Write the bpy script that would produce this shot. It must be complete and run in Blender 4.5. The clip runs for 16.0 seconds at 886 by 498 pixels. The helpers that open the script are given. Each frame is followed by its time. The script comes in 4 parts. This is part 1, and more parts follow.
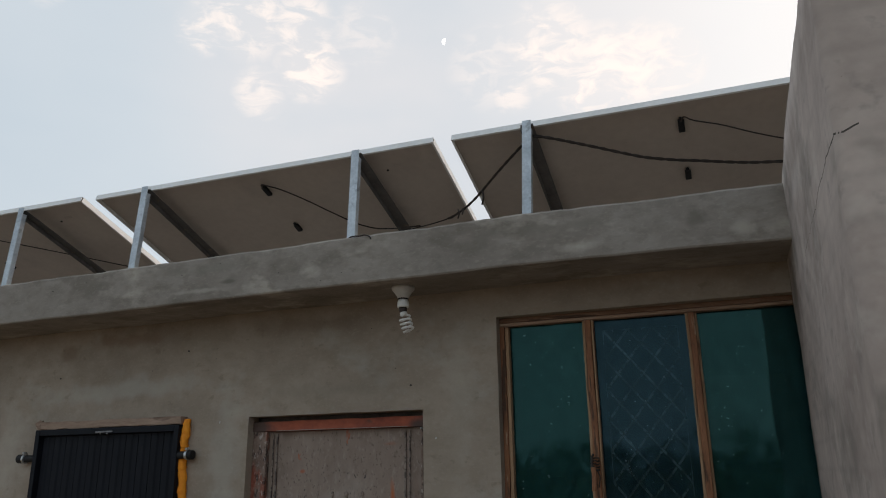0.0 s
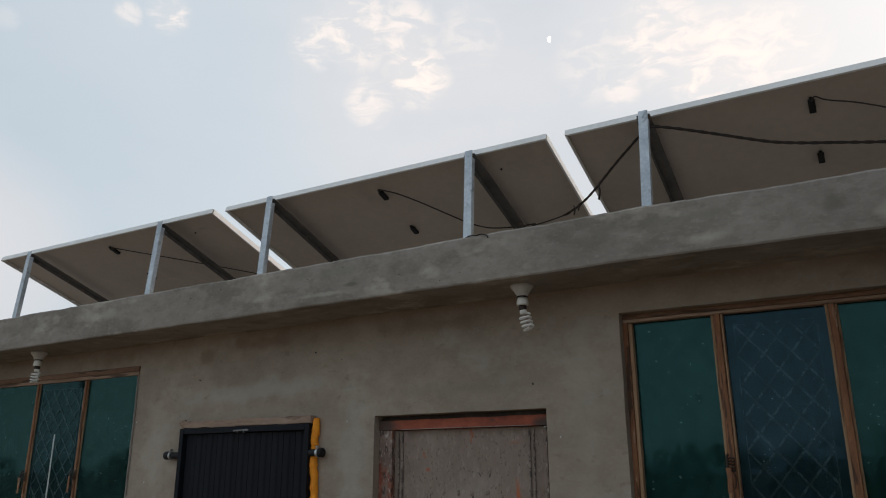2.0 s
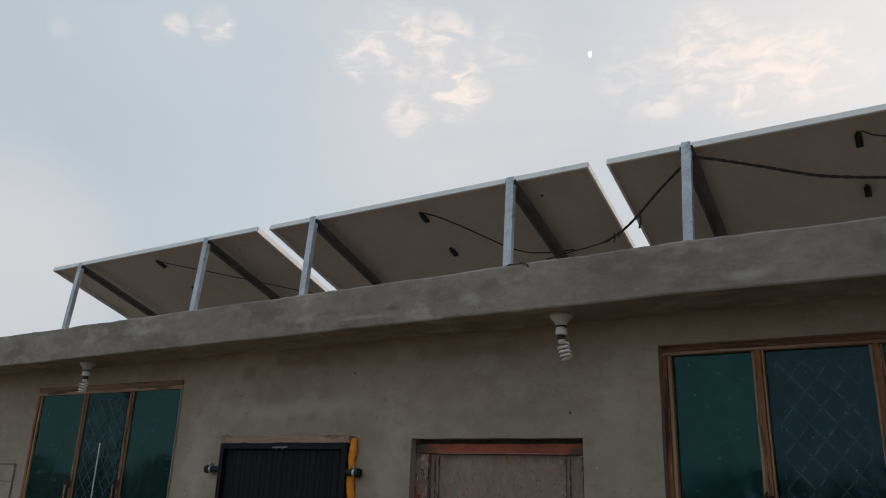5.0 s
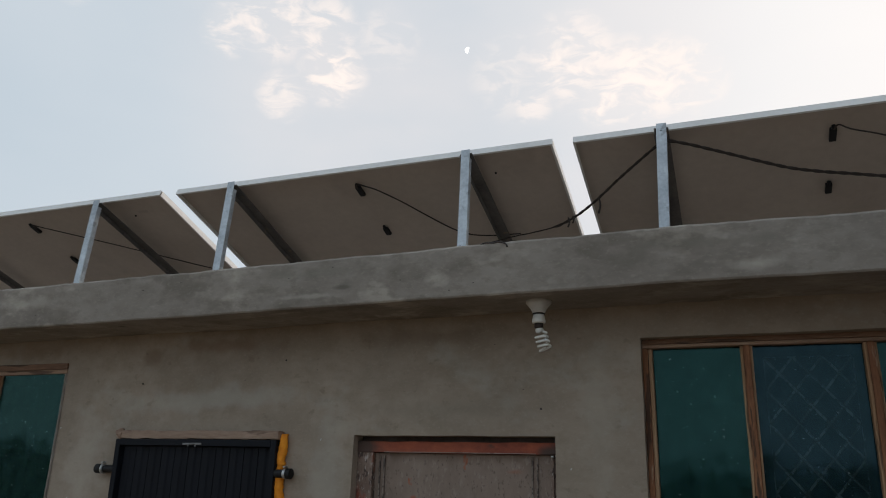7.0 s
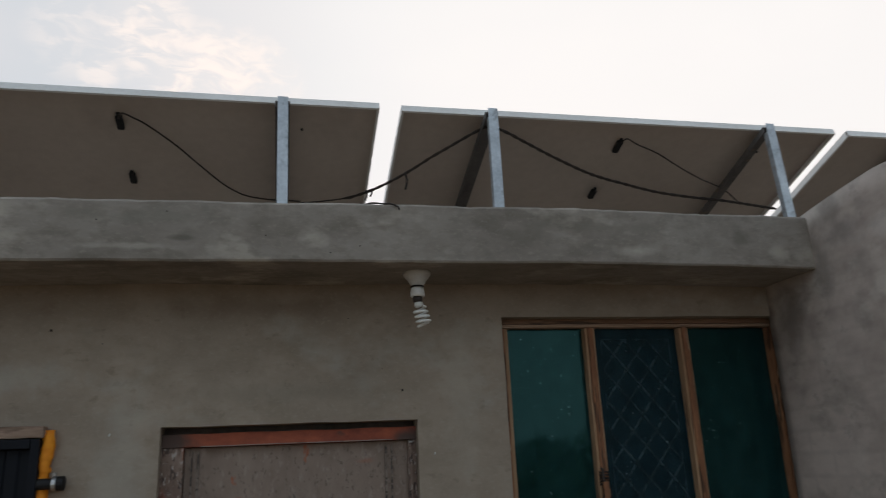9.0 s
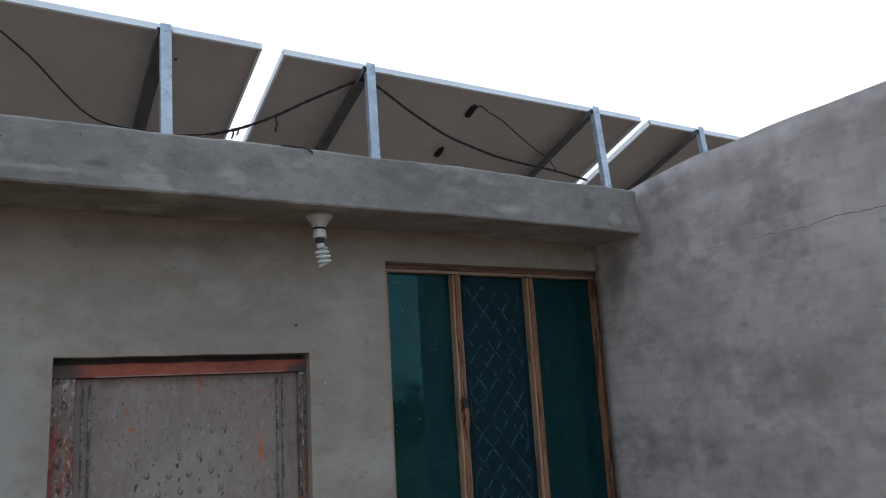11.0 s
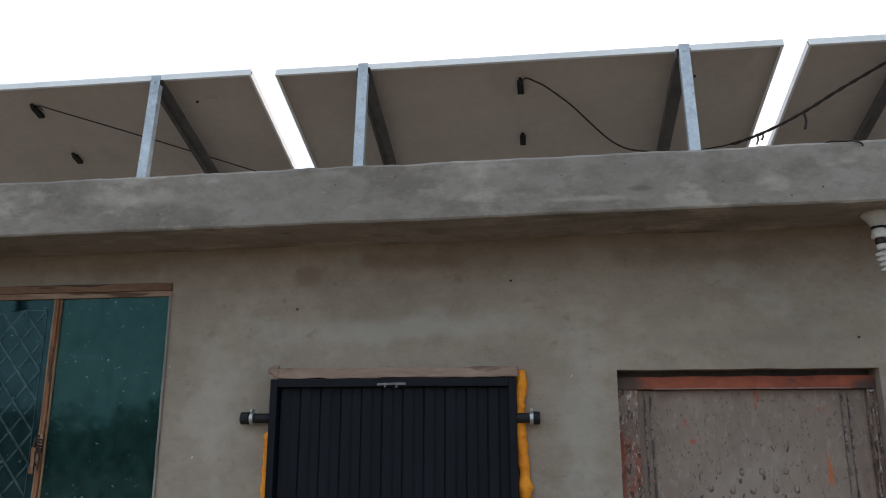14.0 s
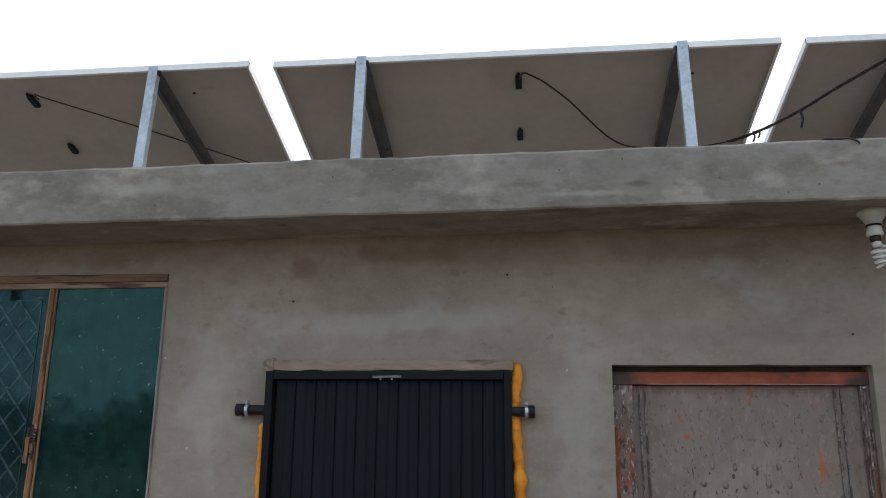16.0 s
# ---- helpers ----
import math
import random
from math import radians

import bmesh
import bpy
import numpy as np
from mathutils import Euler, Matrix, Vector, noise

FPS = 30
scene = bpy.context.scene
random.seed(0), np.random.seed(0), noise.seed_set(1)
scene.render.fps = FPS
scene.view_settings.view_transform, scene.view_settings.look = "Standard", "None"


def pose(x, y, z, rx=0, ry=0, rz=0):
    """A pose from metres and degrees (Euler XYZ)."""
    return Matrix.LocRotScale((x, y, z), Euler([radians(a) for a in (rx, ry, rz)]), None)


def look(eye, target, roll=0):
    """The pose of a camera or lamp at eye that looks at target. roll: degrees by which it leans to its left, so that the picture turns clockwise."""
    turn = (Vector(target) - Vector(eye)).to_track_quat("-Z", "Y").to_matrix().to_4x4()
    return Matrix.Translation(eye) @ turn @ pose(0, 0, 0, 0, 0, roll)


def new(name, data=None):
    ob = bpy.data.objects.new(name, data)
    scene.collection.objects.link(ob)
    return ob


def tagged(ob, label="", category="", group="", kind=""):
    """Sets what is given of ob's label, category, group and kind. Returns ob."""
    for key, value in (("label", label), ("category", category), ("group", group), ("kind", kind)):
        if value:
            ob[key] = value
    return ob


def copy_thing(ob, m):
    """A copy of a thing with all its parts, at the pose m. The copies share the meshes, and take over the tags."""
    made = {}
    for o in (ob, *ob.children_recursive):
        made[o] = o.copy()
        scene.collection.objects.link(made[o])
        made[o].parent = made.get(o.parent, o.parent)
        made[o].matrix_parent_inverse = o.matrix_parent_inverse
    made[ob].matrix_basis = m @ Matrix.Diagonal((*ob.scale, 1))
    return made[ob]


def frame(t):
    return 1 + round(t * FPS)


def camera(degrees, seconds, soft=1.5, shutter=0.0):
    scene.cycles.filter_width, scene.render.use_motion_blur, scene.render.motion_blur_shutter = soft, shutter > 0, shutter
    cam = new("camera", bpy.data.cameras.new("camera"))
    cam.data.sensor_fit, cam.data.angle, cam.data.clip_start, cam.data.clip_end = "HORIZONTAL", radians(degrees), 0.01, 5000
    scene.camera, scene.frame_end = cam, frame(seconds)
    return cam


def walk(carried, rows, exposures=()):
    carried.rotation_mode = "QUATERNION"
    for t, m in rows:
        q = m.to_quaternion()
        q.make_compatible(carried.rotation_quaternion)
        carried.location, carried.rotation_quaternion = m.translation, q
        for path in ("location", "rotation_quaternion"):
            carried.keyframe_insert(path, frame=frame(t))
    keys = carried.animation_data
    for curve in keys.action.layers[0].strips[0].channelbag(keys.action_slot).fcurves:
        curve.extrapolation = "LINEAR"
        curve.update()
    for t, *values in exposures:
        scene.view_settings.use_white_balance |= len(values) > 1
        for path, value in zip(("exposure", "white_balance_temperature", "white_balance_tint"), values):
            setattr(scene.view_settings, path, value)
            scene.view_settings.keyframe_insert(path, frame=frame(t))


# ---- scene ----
cam = camera(61.1, 16.0, soft=1.0, shutter=0.2)
PATH = [
    (0, (2.137, -3.078, 1.799), (1.468, -1.279, 2.364), -0.8),
    (0.5, (2.135, -3.078, 1.782), (1.401, -1.31, 2.361), -0.5),
    (1, (2.126, -3.08, 1.785), (1.319, -1.344, 2.362), -0.4),
    (1.5, (2.118, -3.077, 1.786), (1.248, -1.37, 2.361), -0.4),
    (2, (2.112, -3.082, 1.787), (1.175, -1.411, 2.358), -0.2),
    (2.5, (2.112, -3.077, 1.786), (1.125, -1.435, 2.357), -0.0),
    (3, (2.113, -3.084, 1.792), (1.085, -1.466, 2.363), 0.2),
    (3.5, (2.108, -3.089, 1.783), (1.058, -1.488, 2.36), 0.6),
    (4.75, (2.135, -3.150, 1.830), (1.105, -1.545, 2.420), 1.5),
    (5.8, (2.017, -3.138, 1.848), (1.063, -1.500, 2.482), 2.6),
    (6, (1.986, -3.163, 1.882), (1.039, -1.507, 2.485), 2.2),
    (6.5, (1.821, -3.098, 1.87), (0.974, -1.386, 2.463), 1.5),
    (7, (1.58, -2.99, 1.883), (0.874, -1.213, 2.467), 1.6),
    (7.5, (1.268, -2.995, 1.878), (0.761, -1.149, 2.457), 0.5),
    (8, (1.006, -2.937, 1.869), (0.647, -1.055, 2.44), 0.0),
    (8.5, (0.754, -2.822, 1.878), (0.66, -0.907, 2.449), -1.1),
    (9, (0.406, -2.766, 1.884), (0.818, -0.89, 2.439), -2.6),
    (9.2, (0.315, -2.754, 1.868), (0.905, -0.929, 2.430), -2.9),
    (10.25, (-0.075, -2.775, 1.868), (0.955, -1.150, 2.350), -4.2),
    (11.3, (-0.166, -2.813, 1.835), (0.786, -1.091, 2.193), -3.1),
    (11.5, (-0.168, -2.821, 1.842), (0.696, -1.052, 2.194), -2.9),
    (12, (-0.195, -2.811, 1.844), (0.358, -0.925, 2.219), -2.3),
    (12.5, (-0.22, -2.793, 1.839), (0.03, -0.855, 2.267), -1.7),
    (13, (-0.241, -2.793, 1.842), (-0.19, -0.845, 2.294), -1.3),
    (13.5, (-0.26, -2.785, 1.839), (-0.378, -0.844, 2.308), -0.8),
    (14, (-0.278, -2.79, 1.846), (-0.522, -0.86, 2.312), 0.0),
    (14.5, (-0.291, -2.791, 1.846), (-0.56, -0.864, 2.307), 0.2),
    (15, (-0.3, -2.789, 1.845), (-0.567, -0.861, 2.303), 0.3),
    (15.5, (-0.296, -2.786, 1.845), (-0.543, -0.853, 2.295), 0.5),
    (16, (-0.286, -2.791, 1.836), (-0.516, -0.857, 2.292), 0.5),
]
EXPOSURES = [(0, -0.06, 6640, 10), (3.5, -0.12, 6640, 10), (4.75, -0.22, 6640, 10), (6.0, -0.26, 6590, 10), (6.5, -0.06, 6590, 10), (7.0, -0.11, 6590, 10),
             (7.5, -0.14, 6590, 10), (8.0, 0.08, 6640, 10), (8.5, -0.06, 6640, 10), (9.0, -0.14, 6590, 10), (10.0, 0.10, 6310, 10),
             (11.3, 0.60, 5710, 11), (12.0, 0.80, 5760, 11), (12.5, 0.62, 5710, 11), (13.0, 0.56, 6010, 11), (13.5, 0.55, 6260, 11), (14.5, 0.55, 6310, 11),
             (16, 0.61, 6260, 11)]
walk(cam, [(t, look(eye, target, roll)) for t, eye, target, roll in PATH], EXPOSURES)


# ---- world, sun ----
SUN_AZ, SUN_EL = radians(62), radians(7)


SKY = 0.10
# cloud puffs: direction, width in degrees, thickness
PUFFS = ((-0.551, 0.651, 0.522, 1.2, 0.8), (-0.505, 0.675, 0.541, 1.9, 0.85), (-0.452, 0.709, 0.541, 1.6, 0.8), (-0.453, 0.742, 0.495, 1.6, 1.0), (-0.514, 0.723, 0.462, 1.2, 0.7),
         (-0.386, 0.752, 0.534, 1.6, 0.35), (-0.239, 0.833, 0.498, 2.0, 0.4), (-0.22, 0.855, 0.469, 1.0, 0.7), (-0.165, 0.842, 0.514, 2.2, 0.9), (-0.130, 0.874, 0.468, 1.3, 1.0),
         (-0.098, 0.869, 0.486, 2.0, 1.0), (-0.065, 0.871, 0.487, 1.9, 1.0), (-0.030, 0.876, 0.482, 1.8, 0.9), (-0.669, 0.522, 0.53, 0.9, 0.75), (-0.70, 0.49, 0.52, 0.6, 0.5), (-0.778, 0.397, 0.487, 0.5, 0.18))
CLEAR, HAZE, CLOUD = (6.3, 7.6, 8.8), (10.8, 10.5, 10.4), (12.1, 10.7, 9.9)
GLOW, VEIL = (9.4, 9.7, 10.1), (9.5, 8.75, 8.65)


def build_world():
    w = bpy.data.worlds.new("dusk_sky")
    scene.world = w
    w.use_nodes = True
    nt = w.node_tree
    nt.nodes.clear()
    N, L = nt.nodes.new, nt.links.new
    out, bg = N("ShaderNodeOutputWorld"), N("ShaderNodeBackground")
    sky = N("ShaderNodeTexSky")
    sky.sky_type, sky.sun_disc = "NISHITA", False
    sky.sun_elevation, sky.sun_rotation = SUN_EL, SUN_AZ
    sky.dust_density, sky.air_density, sky.ozone_density = 2.0, 1.0, 1.0
    co = N("ShaderNodeTexCoord")

    def math_node(op, a, b=None, c=None):
        n = N("ShaderNodeMath")
        n.operation = op
        for i, v in enumerate((a, b, c)):
            if v is None:
                continue
            if isinstance(v, (int, float)):
                n.inputs[i].default_value = v
            else:
                L(v, n.inputs[i])
        return n.outputs[0]

    def lobe(direction, lo, hi):
        """1 towards the direction, 0 beyond the angle whose cosine is lo."""
        d = N("ShaderNodeVectorMath")
        d.operation = "DOT_PRODUCT"
        L(co.outputs["Generated"], d.inputs[0])
        d.inputs[1].default_value = Vector(direction).normalized()
        m = N("ShaderNodeMapRange")
        m.interpolation_type = "SMOOTHSTEP"
        m.inputs[1].default_value, m.inputs[2].default_value = lo, hi
        L(d.outputs["Value"], m.inputs[0])
        return m.outputs[0]

    mp = N("ShaderNodeMapping")
    mp.inputs["Scale"].default_value = (1.0, 1.0, 2.2)
    L(co.outputs["Generated"], mp.inputs[0])
    big, fine = N("ShaderNodeTexNoise"), N("ShaderNodeTexNoise")
    big.inputs["Scale"].default_value, big.inputs["Detail"].default_value, big.inputs["Roughness"].default_value = 2.4, 4.0, 0.5
    fine.inputs["Scale"].default_value, fine.inputs["Detail"].default_value, fine.inputs["Roughness"].default_value = 24.0, 6.0, 0.58
    fine.inputs["Distortion"].default_value = 0.6
    L(mp.outputs[0], big.inputs[0]), L(mp.outputs[0], fine.inputs[0])
    veil = math_node("MAXIMUM", lobe((0.55, 0.75, 0.45), 0.62, 0.98), 0.0)
    total = None
    for x, y, z, wide, amount in PUFFS:
        c = math_node("MULTIPLY", lobe((x, y, z), math.cos(radians(wide * 1.9)), math.cos(radians(wide * 0.25))), amount)
        total = c if total is None else math_node("MAXIMUM", total, c)
    clumps = total
    soft = N("ShaderNodeMapRange")
    soft.inputs[1].default_value, soft.inputs[2].default_value = 0.36, 0.74
    L(big.outputs["Fac"], soft.inputs[0])
    pink = math_node("MULTIPLY", lobe((-0.30, 0.80, 0.52), 0.92, 0.985), math_node("MULTIPLY_ADD", soft.outputs[0], 0.4, 0.12))
    pink = math_node("MAXIMUM", pink, math_node("MULTIPLY", lobe((-0.88, 0.43, 0.22), 0.984, 0.999), 0.4))
    puff = N("ShaderNodeMapRange")
    puff.interpolation_type = "SMOOTHSTEP"
    puff.inputs[1].default_value, puff.inputs[2].default_value = 0.42, 0.64
    L(fine.outputs["Fac"], puff.inputs[0])
    haze = math_node("MINIMUM", math_node("ADD", math_node("MULTIPLY", soft.outputs[0], 0.12), math_node("MULTIPLY", veil, 0.95)), 1.0)
    thick = math_node("MULTIPLY", clumps, math_node("MULTIPLY_ADD", puff.outputs[0], 0.85, 0.15))
    def over(below, colour, fac):
        m = N("ShaderNodeMix")
        m.data_type = "RGBA"
        L(below, m.inputs[6])
        m.inputs[7].default_value = (*colour, 1)
        L(fac, m.inputs["Factor"])
        return m.outputs[2]

    base = over(over(sky.outputs[0], CLEAR, math_node("ADD", 0.75, 0.0)), GLOW, math_node("MULTIPLY", lobe((-0.25, 0.85, 0.45), 0.55, 0.97), 0.32))
    hazy = over(over(base, HAZE, haze), VEIL, pink)
    full = over(hazy, CLOUD, math_node("MULTIPLY", thick, 0.8))
    L(full, bg.inputs[0])
    bg.inputs[1].default_value = SKY
    L(bg.outputs[0], out.inputs[0])


build_world()
sun_lamp = new("sun", bpy.data.lights.new("sun", "SUN"))
sun_lamp.data.energy, sun_lamp.data.angle, sun_lamp.data.color = 0.6, radians(10), (1.0, 0.86, 0.7)
sun_dir = Vector((math.sin(SUN_AZ) * math.cos(SUN_EL), math.cos(SUN_AZ) * math.cos(SUN_EL), math.sin(SUN_EL)))
sun_lamp.matrix_world = look(sun_dir * 50, (0, 0, 0))


# ---- materials ----
def material(name, dark, light, rough=0.8, metal=0.0, scale=2.0, fine=40.0, bump=0.2, bump_size=0.004, stretch=(1, 1, 1), spots=None, vary=0.0, stains_shade=(), gloss=0.5, courses=0.0):
    """A surface that runs from dark to light at two scales, with fine relief; spots: rows of (colour, noise scale, threshold, softness, amount); stains: rows of (centre, radii, colour, amount)."""
    m = bpy.data.materials.new(name)
    m.use_nodes = True
    nt = m.node_tree
    N, L = nt.nodes.new, nt.links.new
    p = nt.nodes["Principled BSDF"]
    geo = N("ShaderNodeNewGeometry")
    mp = N("ShaderNodeMapping")
    mp.inputs["Scale"].default_value = stretch
    L(geo.outputs["Position"], mp.inputs[0])
    a, b = N("ShaderNodeTexNoise"), N("ShaderNodeTexNoise")
    a.inputs["Scale"].default_value, a.inputs["Detail"].default_value, a.inputs["Roughness"].default_value = scale, 6, 0.62
    b.inputs["Scale"].default_value, b.inputs["Detail"].default_value = fine, 5
    L(mp.outputs[0], a.inputs[0]), L(mp.outputs[0], b.inputs[0])
    s = N("ShaderNodeMath")
    s.operation = "MULTIPLY_ADD"
    L(b.outputs["Fac"], s.inputs[0])
    s.inputs[1].default_value = 0.45
    L(a.outputs["Fac"], s.inputs[2])
    r = N("ShaderNodeMapRange")
    r.inputs[1].default_value, r.inputs[2].default_value = 0.50, 0.95
    L(s.outputs[0], r.inputs[0])
    fac = r.outputs[0]
    if vary:
        oi, va = N("ShaderNodeObjectInfo"), N("ShaderNodeMath")
        va.operation = "MULTIPLY_ADD"
        L(oi.outputs["Random"], va.inputs[0])
        va.inputs[1].default_value = vary
        L(fac, va.inputs[2])
        fac = va.outputs[0]
    mix = N("ShaderNodeMix")
    mix.data_type = "RGBA"
    mix.inputs[6].default_value, mix.inputs[7].default_value = (*dark, 1), (*light, 1)
    L(fac, mix.inputs["Factor"])
    colour = mix.outputs[2]
    for i, (tint, size, at, wide, amount) in enumerate(spots or ()):
        n = N("ShaderNodeTexNoise")
        n.inputs["Scale"].default_value, n.inputs["Detail"].default_value, n.inputs["Roughness"].default_value = size, 4, 0.6
        off = N("ShaderNodeMapping")
        off.inputs["Location"].default_value = (3.1 * i + 1, 7.7 * i, 2.3 * i)
        L(mp.outputs[0], off.inputs[0]), L(off.outputs[0], n.inputs[0])
        k = N("ShaderNodeMapRange")
        k.inputs[1].default_value, k.inputs[2].default_value, k.inputs[4].default_value = at, at + wide, amount
        L(n.outputs["Fac"], k.inputs[0])
        m2 = N("ShaderNodeMix")
        m2.data_type = "RGBA"
        L(k.outputs[0], m2.inputs["Factor"]), L(colour, m2.inputs[6])
        m2.inputs[7].default_value = (*tint, 1)
        colour = m2.outputs[2]
    if courses:
        sep, com, br, mm = N("ShaderNodeSeparateXYZ"), N("ShaderNodeCombineXYZ"), N("ShaderNodeTexBrick"), N("ShaderNodeMix")
        L(geo.outputs["Position"], sep.inputs[0])
        L(sep.outputs["Y"], com.inputs[0]), L(sep.outputs["Z"], com.inputs[1])
        br.inputs["Scale"].default_value, br.inputs["Mortar Size"].default_value, br.inputs["Mortar Smooth"].default_value = 1.0, 0.016, 1.0
        br.inputs["Brick Width"].default_value, br.inputs["Row Height"].default_value = 0.24, 0.085
        br.inputs["Color1"].default_value, br.inputs["Color2"].default_value, br.inputs["Mortar"].default_value = (1, 1, 1, 1), (0.86, 0.86, 0.86, 1), (0.70, 0.70, 0.70, 1)
        L(com.outputs[0], br.inputs[0])
        mm.data_type, mm.blend_type = "RGBA", "MULTIPLY"
        fade = N("ShaderNodeMath")
        fade.operation = "MULTIPLY"
        L(a.outputs["Fac"], fade.inputs[0])
        fade.inputs[1].default_value = courses
        L(fade.outputs[0], mm.inputs["Factor"]), L(colour, mm.inputs[6]), L(br.outputs["Color"], mm.inputs[7])
        colour = mm.outputs[2]
    for centre, radii, tint, amount in stains_shade:
        sub, div, length = N("ShaderNodeVectorMath"), N("ShaderNodeVectorMath"), N("ShaderNodeVectorMath")
        sub.operation, div.operation, length.operation = "SUBTRACT", "DIVIDE", "LENGTH"
        L(geo.outputs["Position"], sub.inputs[0])
        sub.inputs[1].default_value, div.inputs[1].default_value = centre, radii
        L(sub.outputs[0], div.inputs[0]), L(div.outputs[0], length.inputs[0])
        rag, k = N("ShaderNodeMath"), N("ShaderNodeMapRange")
        rag.operation = "MULTIPLY_ADD"
        n = N("ShaderNodeTexNoise")
        n.inputs["Scale"].default_value, n.inputs["Detail"].default_value = 9.0, 6
        L(geo.outputs["Position"], n.inputs[0])
        L(n.outputs["Fac"], rag.inputs[0])
        rag.inputs[1].default_value = 2.2
        L(length.outputs["Value"], rag.inputs[2])
        k.interpolation_type = "SMOOTHSTEP"
        k.inputs[1].default_value, k.inputs[2].default_value, k.inputs[3].default_value, k.inputs[4].default_value = 1.2, 2.1, amount, 0.0
        L(rag.outputs[0], k.inputs[0])
        m3 = N("ShaderNodeMix")
        m3.data_type = "RGBA"
        L(k.outputs[0], m3.inputs["Factor"]), L(colour, m3.inputs[6])
        m3.inputs[7].default_value = (*tint, 1)
        colour = m3.outputs[2]
    L(colour, p.inputs["Base Color"])
    p.inputs["Specular IOR Level"].default_value = gloss
    p.inputs["Metallic"].default_value = metal
    rr = N("ShaderNodeMapRange")
    rr.inputs[3].default_value, rr.inputs[4].default_value = max(0.05, rough - 0.1), min(1.0, rough + 0.1)
    L(b.outputs["Fac"], rr.inputs[0])
    L(rr.outputs[0], p.inputs["Roughness"])
    if bump:
        bp = N("ShaderNodeBump")
        bp.inputs["Strength"].default_value, bp.inputs["Distance"].default_value = bump, bump_size
        L(s.outputs[0], bp.inputs["Height"])
        L(bp.outputs[0], p.inputs["Normal"])
    return m


PLASTER = material("cement_plaster", (0.242, 0.194, 0.152), (0.402, 0.332, 0.267), 0.92, scale=1.3, fine=9, bump=0.25, bump_size=0.004, stretch=(0.9, 0.9, 1.25),
                   spots=[((0.20, 0.155, 0.11), 1.7, 0.54, 0.20, 0.6), ((0.41, 0.395, 0.35), 2.6, 0.55, 0.18, 0.6), ((0.235, 0.19, 0.14), 6.0, 0.60, 0.12, 0.4), ((0.20, 0.16, 0.12), 15.0, 0.63, 0.07, 0.45), ((0.15, 0.12, 0.09), 46.0, 0.75, 0.03, 0.4), ((0.24, 0.195, 0.155), 28.0, 0.50, 0.18, 0.32), ((0.43, 0.385, 0.32), 70.0, 0.54, 0.14, 0.25)],
                   # rows at z 2.43 to 2.47: damp marks plus beam shade painted into the plaster
                   stains_shade=[((-0.78, 0, 2.47), (0.40, 1, 0.05), (0.20, 0.13, 0.085), 0.55), ((-1.15, 0, 2.43), (0.10, 1, 0.06), (0.19, 0.13, 0.09), 0.5), ((-2.0, 0, 2.47), (0.30, 1, 0.05), (0.21, 0.15, 0.10), 0.5),
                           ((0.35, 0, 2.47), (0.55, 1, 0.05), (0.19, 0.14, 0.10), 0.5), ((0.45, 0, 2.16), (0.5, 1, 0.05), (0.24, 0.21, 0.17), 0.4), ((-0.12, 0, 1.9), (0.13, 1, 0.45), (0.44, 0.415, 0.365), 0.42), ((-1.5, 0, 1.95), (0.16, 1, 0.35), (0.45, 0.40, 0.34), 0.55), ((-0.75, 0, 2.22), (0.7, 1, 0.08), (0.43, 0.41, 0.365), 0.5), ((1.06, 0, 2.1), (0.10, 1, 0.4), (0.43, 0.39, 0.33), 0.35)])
BEAM = material("cement_beam", (0.205, 0.177, 0.152), (0.36, 0.32, 0.283), 0.92, scale=2.2, fine=12, bump=0.3, bump_size=0.005, stretch=(0.7, 1, 1.3),
                spots=[((0.145, 0.122, 0.098), 3.2, 0.53, 0.10, 0.6), ((0.47, 0.42, 0.36), 5.2, 0.56, 0.10, 0.6), ((0.16, 0.136, 0.11), 9.0, 0.58, 0.10, 0.42), ((0.14, 0.12, 0.10), 40.0, 0.74, 0.03, 0.5), ((0.17, 0.15, 0.125), 26.0, 0.50, 0.16, 0.35), ((0.40, 0.36, 0.31), 64.0, 0.54, 0.14, 0.25)],
                stains_shade=[((0.075, -0.33, 2.628), (0.075, 1, 0.014), (0.13, 0.115, 0.095), 0.75), ((-0.06, -0.33, 2.600), (0.20, 1, 0.014), (0.52, 0.48, 0.42), 0.4), ((-0.05, -0.33, 2.70), (0.34, 1, 0.03), (0.20, 0.185, 0.155), 0.5),
                        ((1.66, -0.33, 2.61), (0.10, 1, 0.035), (0.56, 0.51, 0.44), 0.55), ((2.1, -0.33, 2.66), (0.05, 1, 0.05), (0.13, 0.112, 0.09), 0.65), ((2.25, -0.33, 2.61), (0.10, 1, 0.04), (0.54, 0.49, 0.42), 0.5), ((1.25, -0.33, 2.66), (0.12, 1, 0.06), (0.15, 0.13, 0.105), 0.45), ((1.55, -0.33, 2.70), (0.4, 1, 0.03), (0.20, 0.18, 0.15), 0.5), ((-1.7, -0.33, 2.66), (0.35, 1, 0.035), (0.48, 0.44, 0.38), 0.38), ((-2.6, -0.33, 2.66), (0.3, 1, 0.04), (0.21, 0.185, 0.15), 0.45),
                        ((-1.19, -0.21, 2.55), (0.03, 0.02, 1), (0.12, 0.10, 0.08), 0.7)])
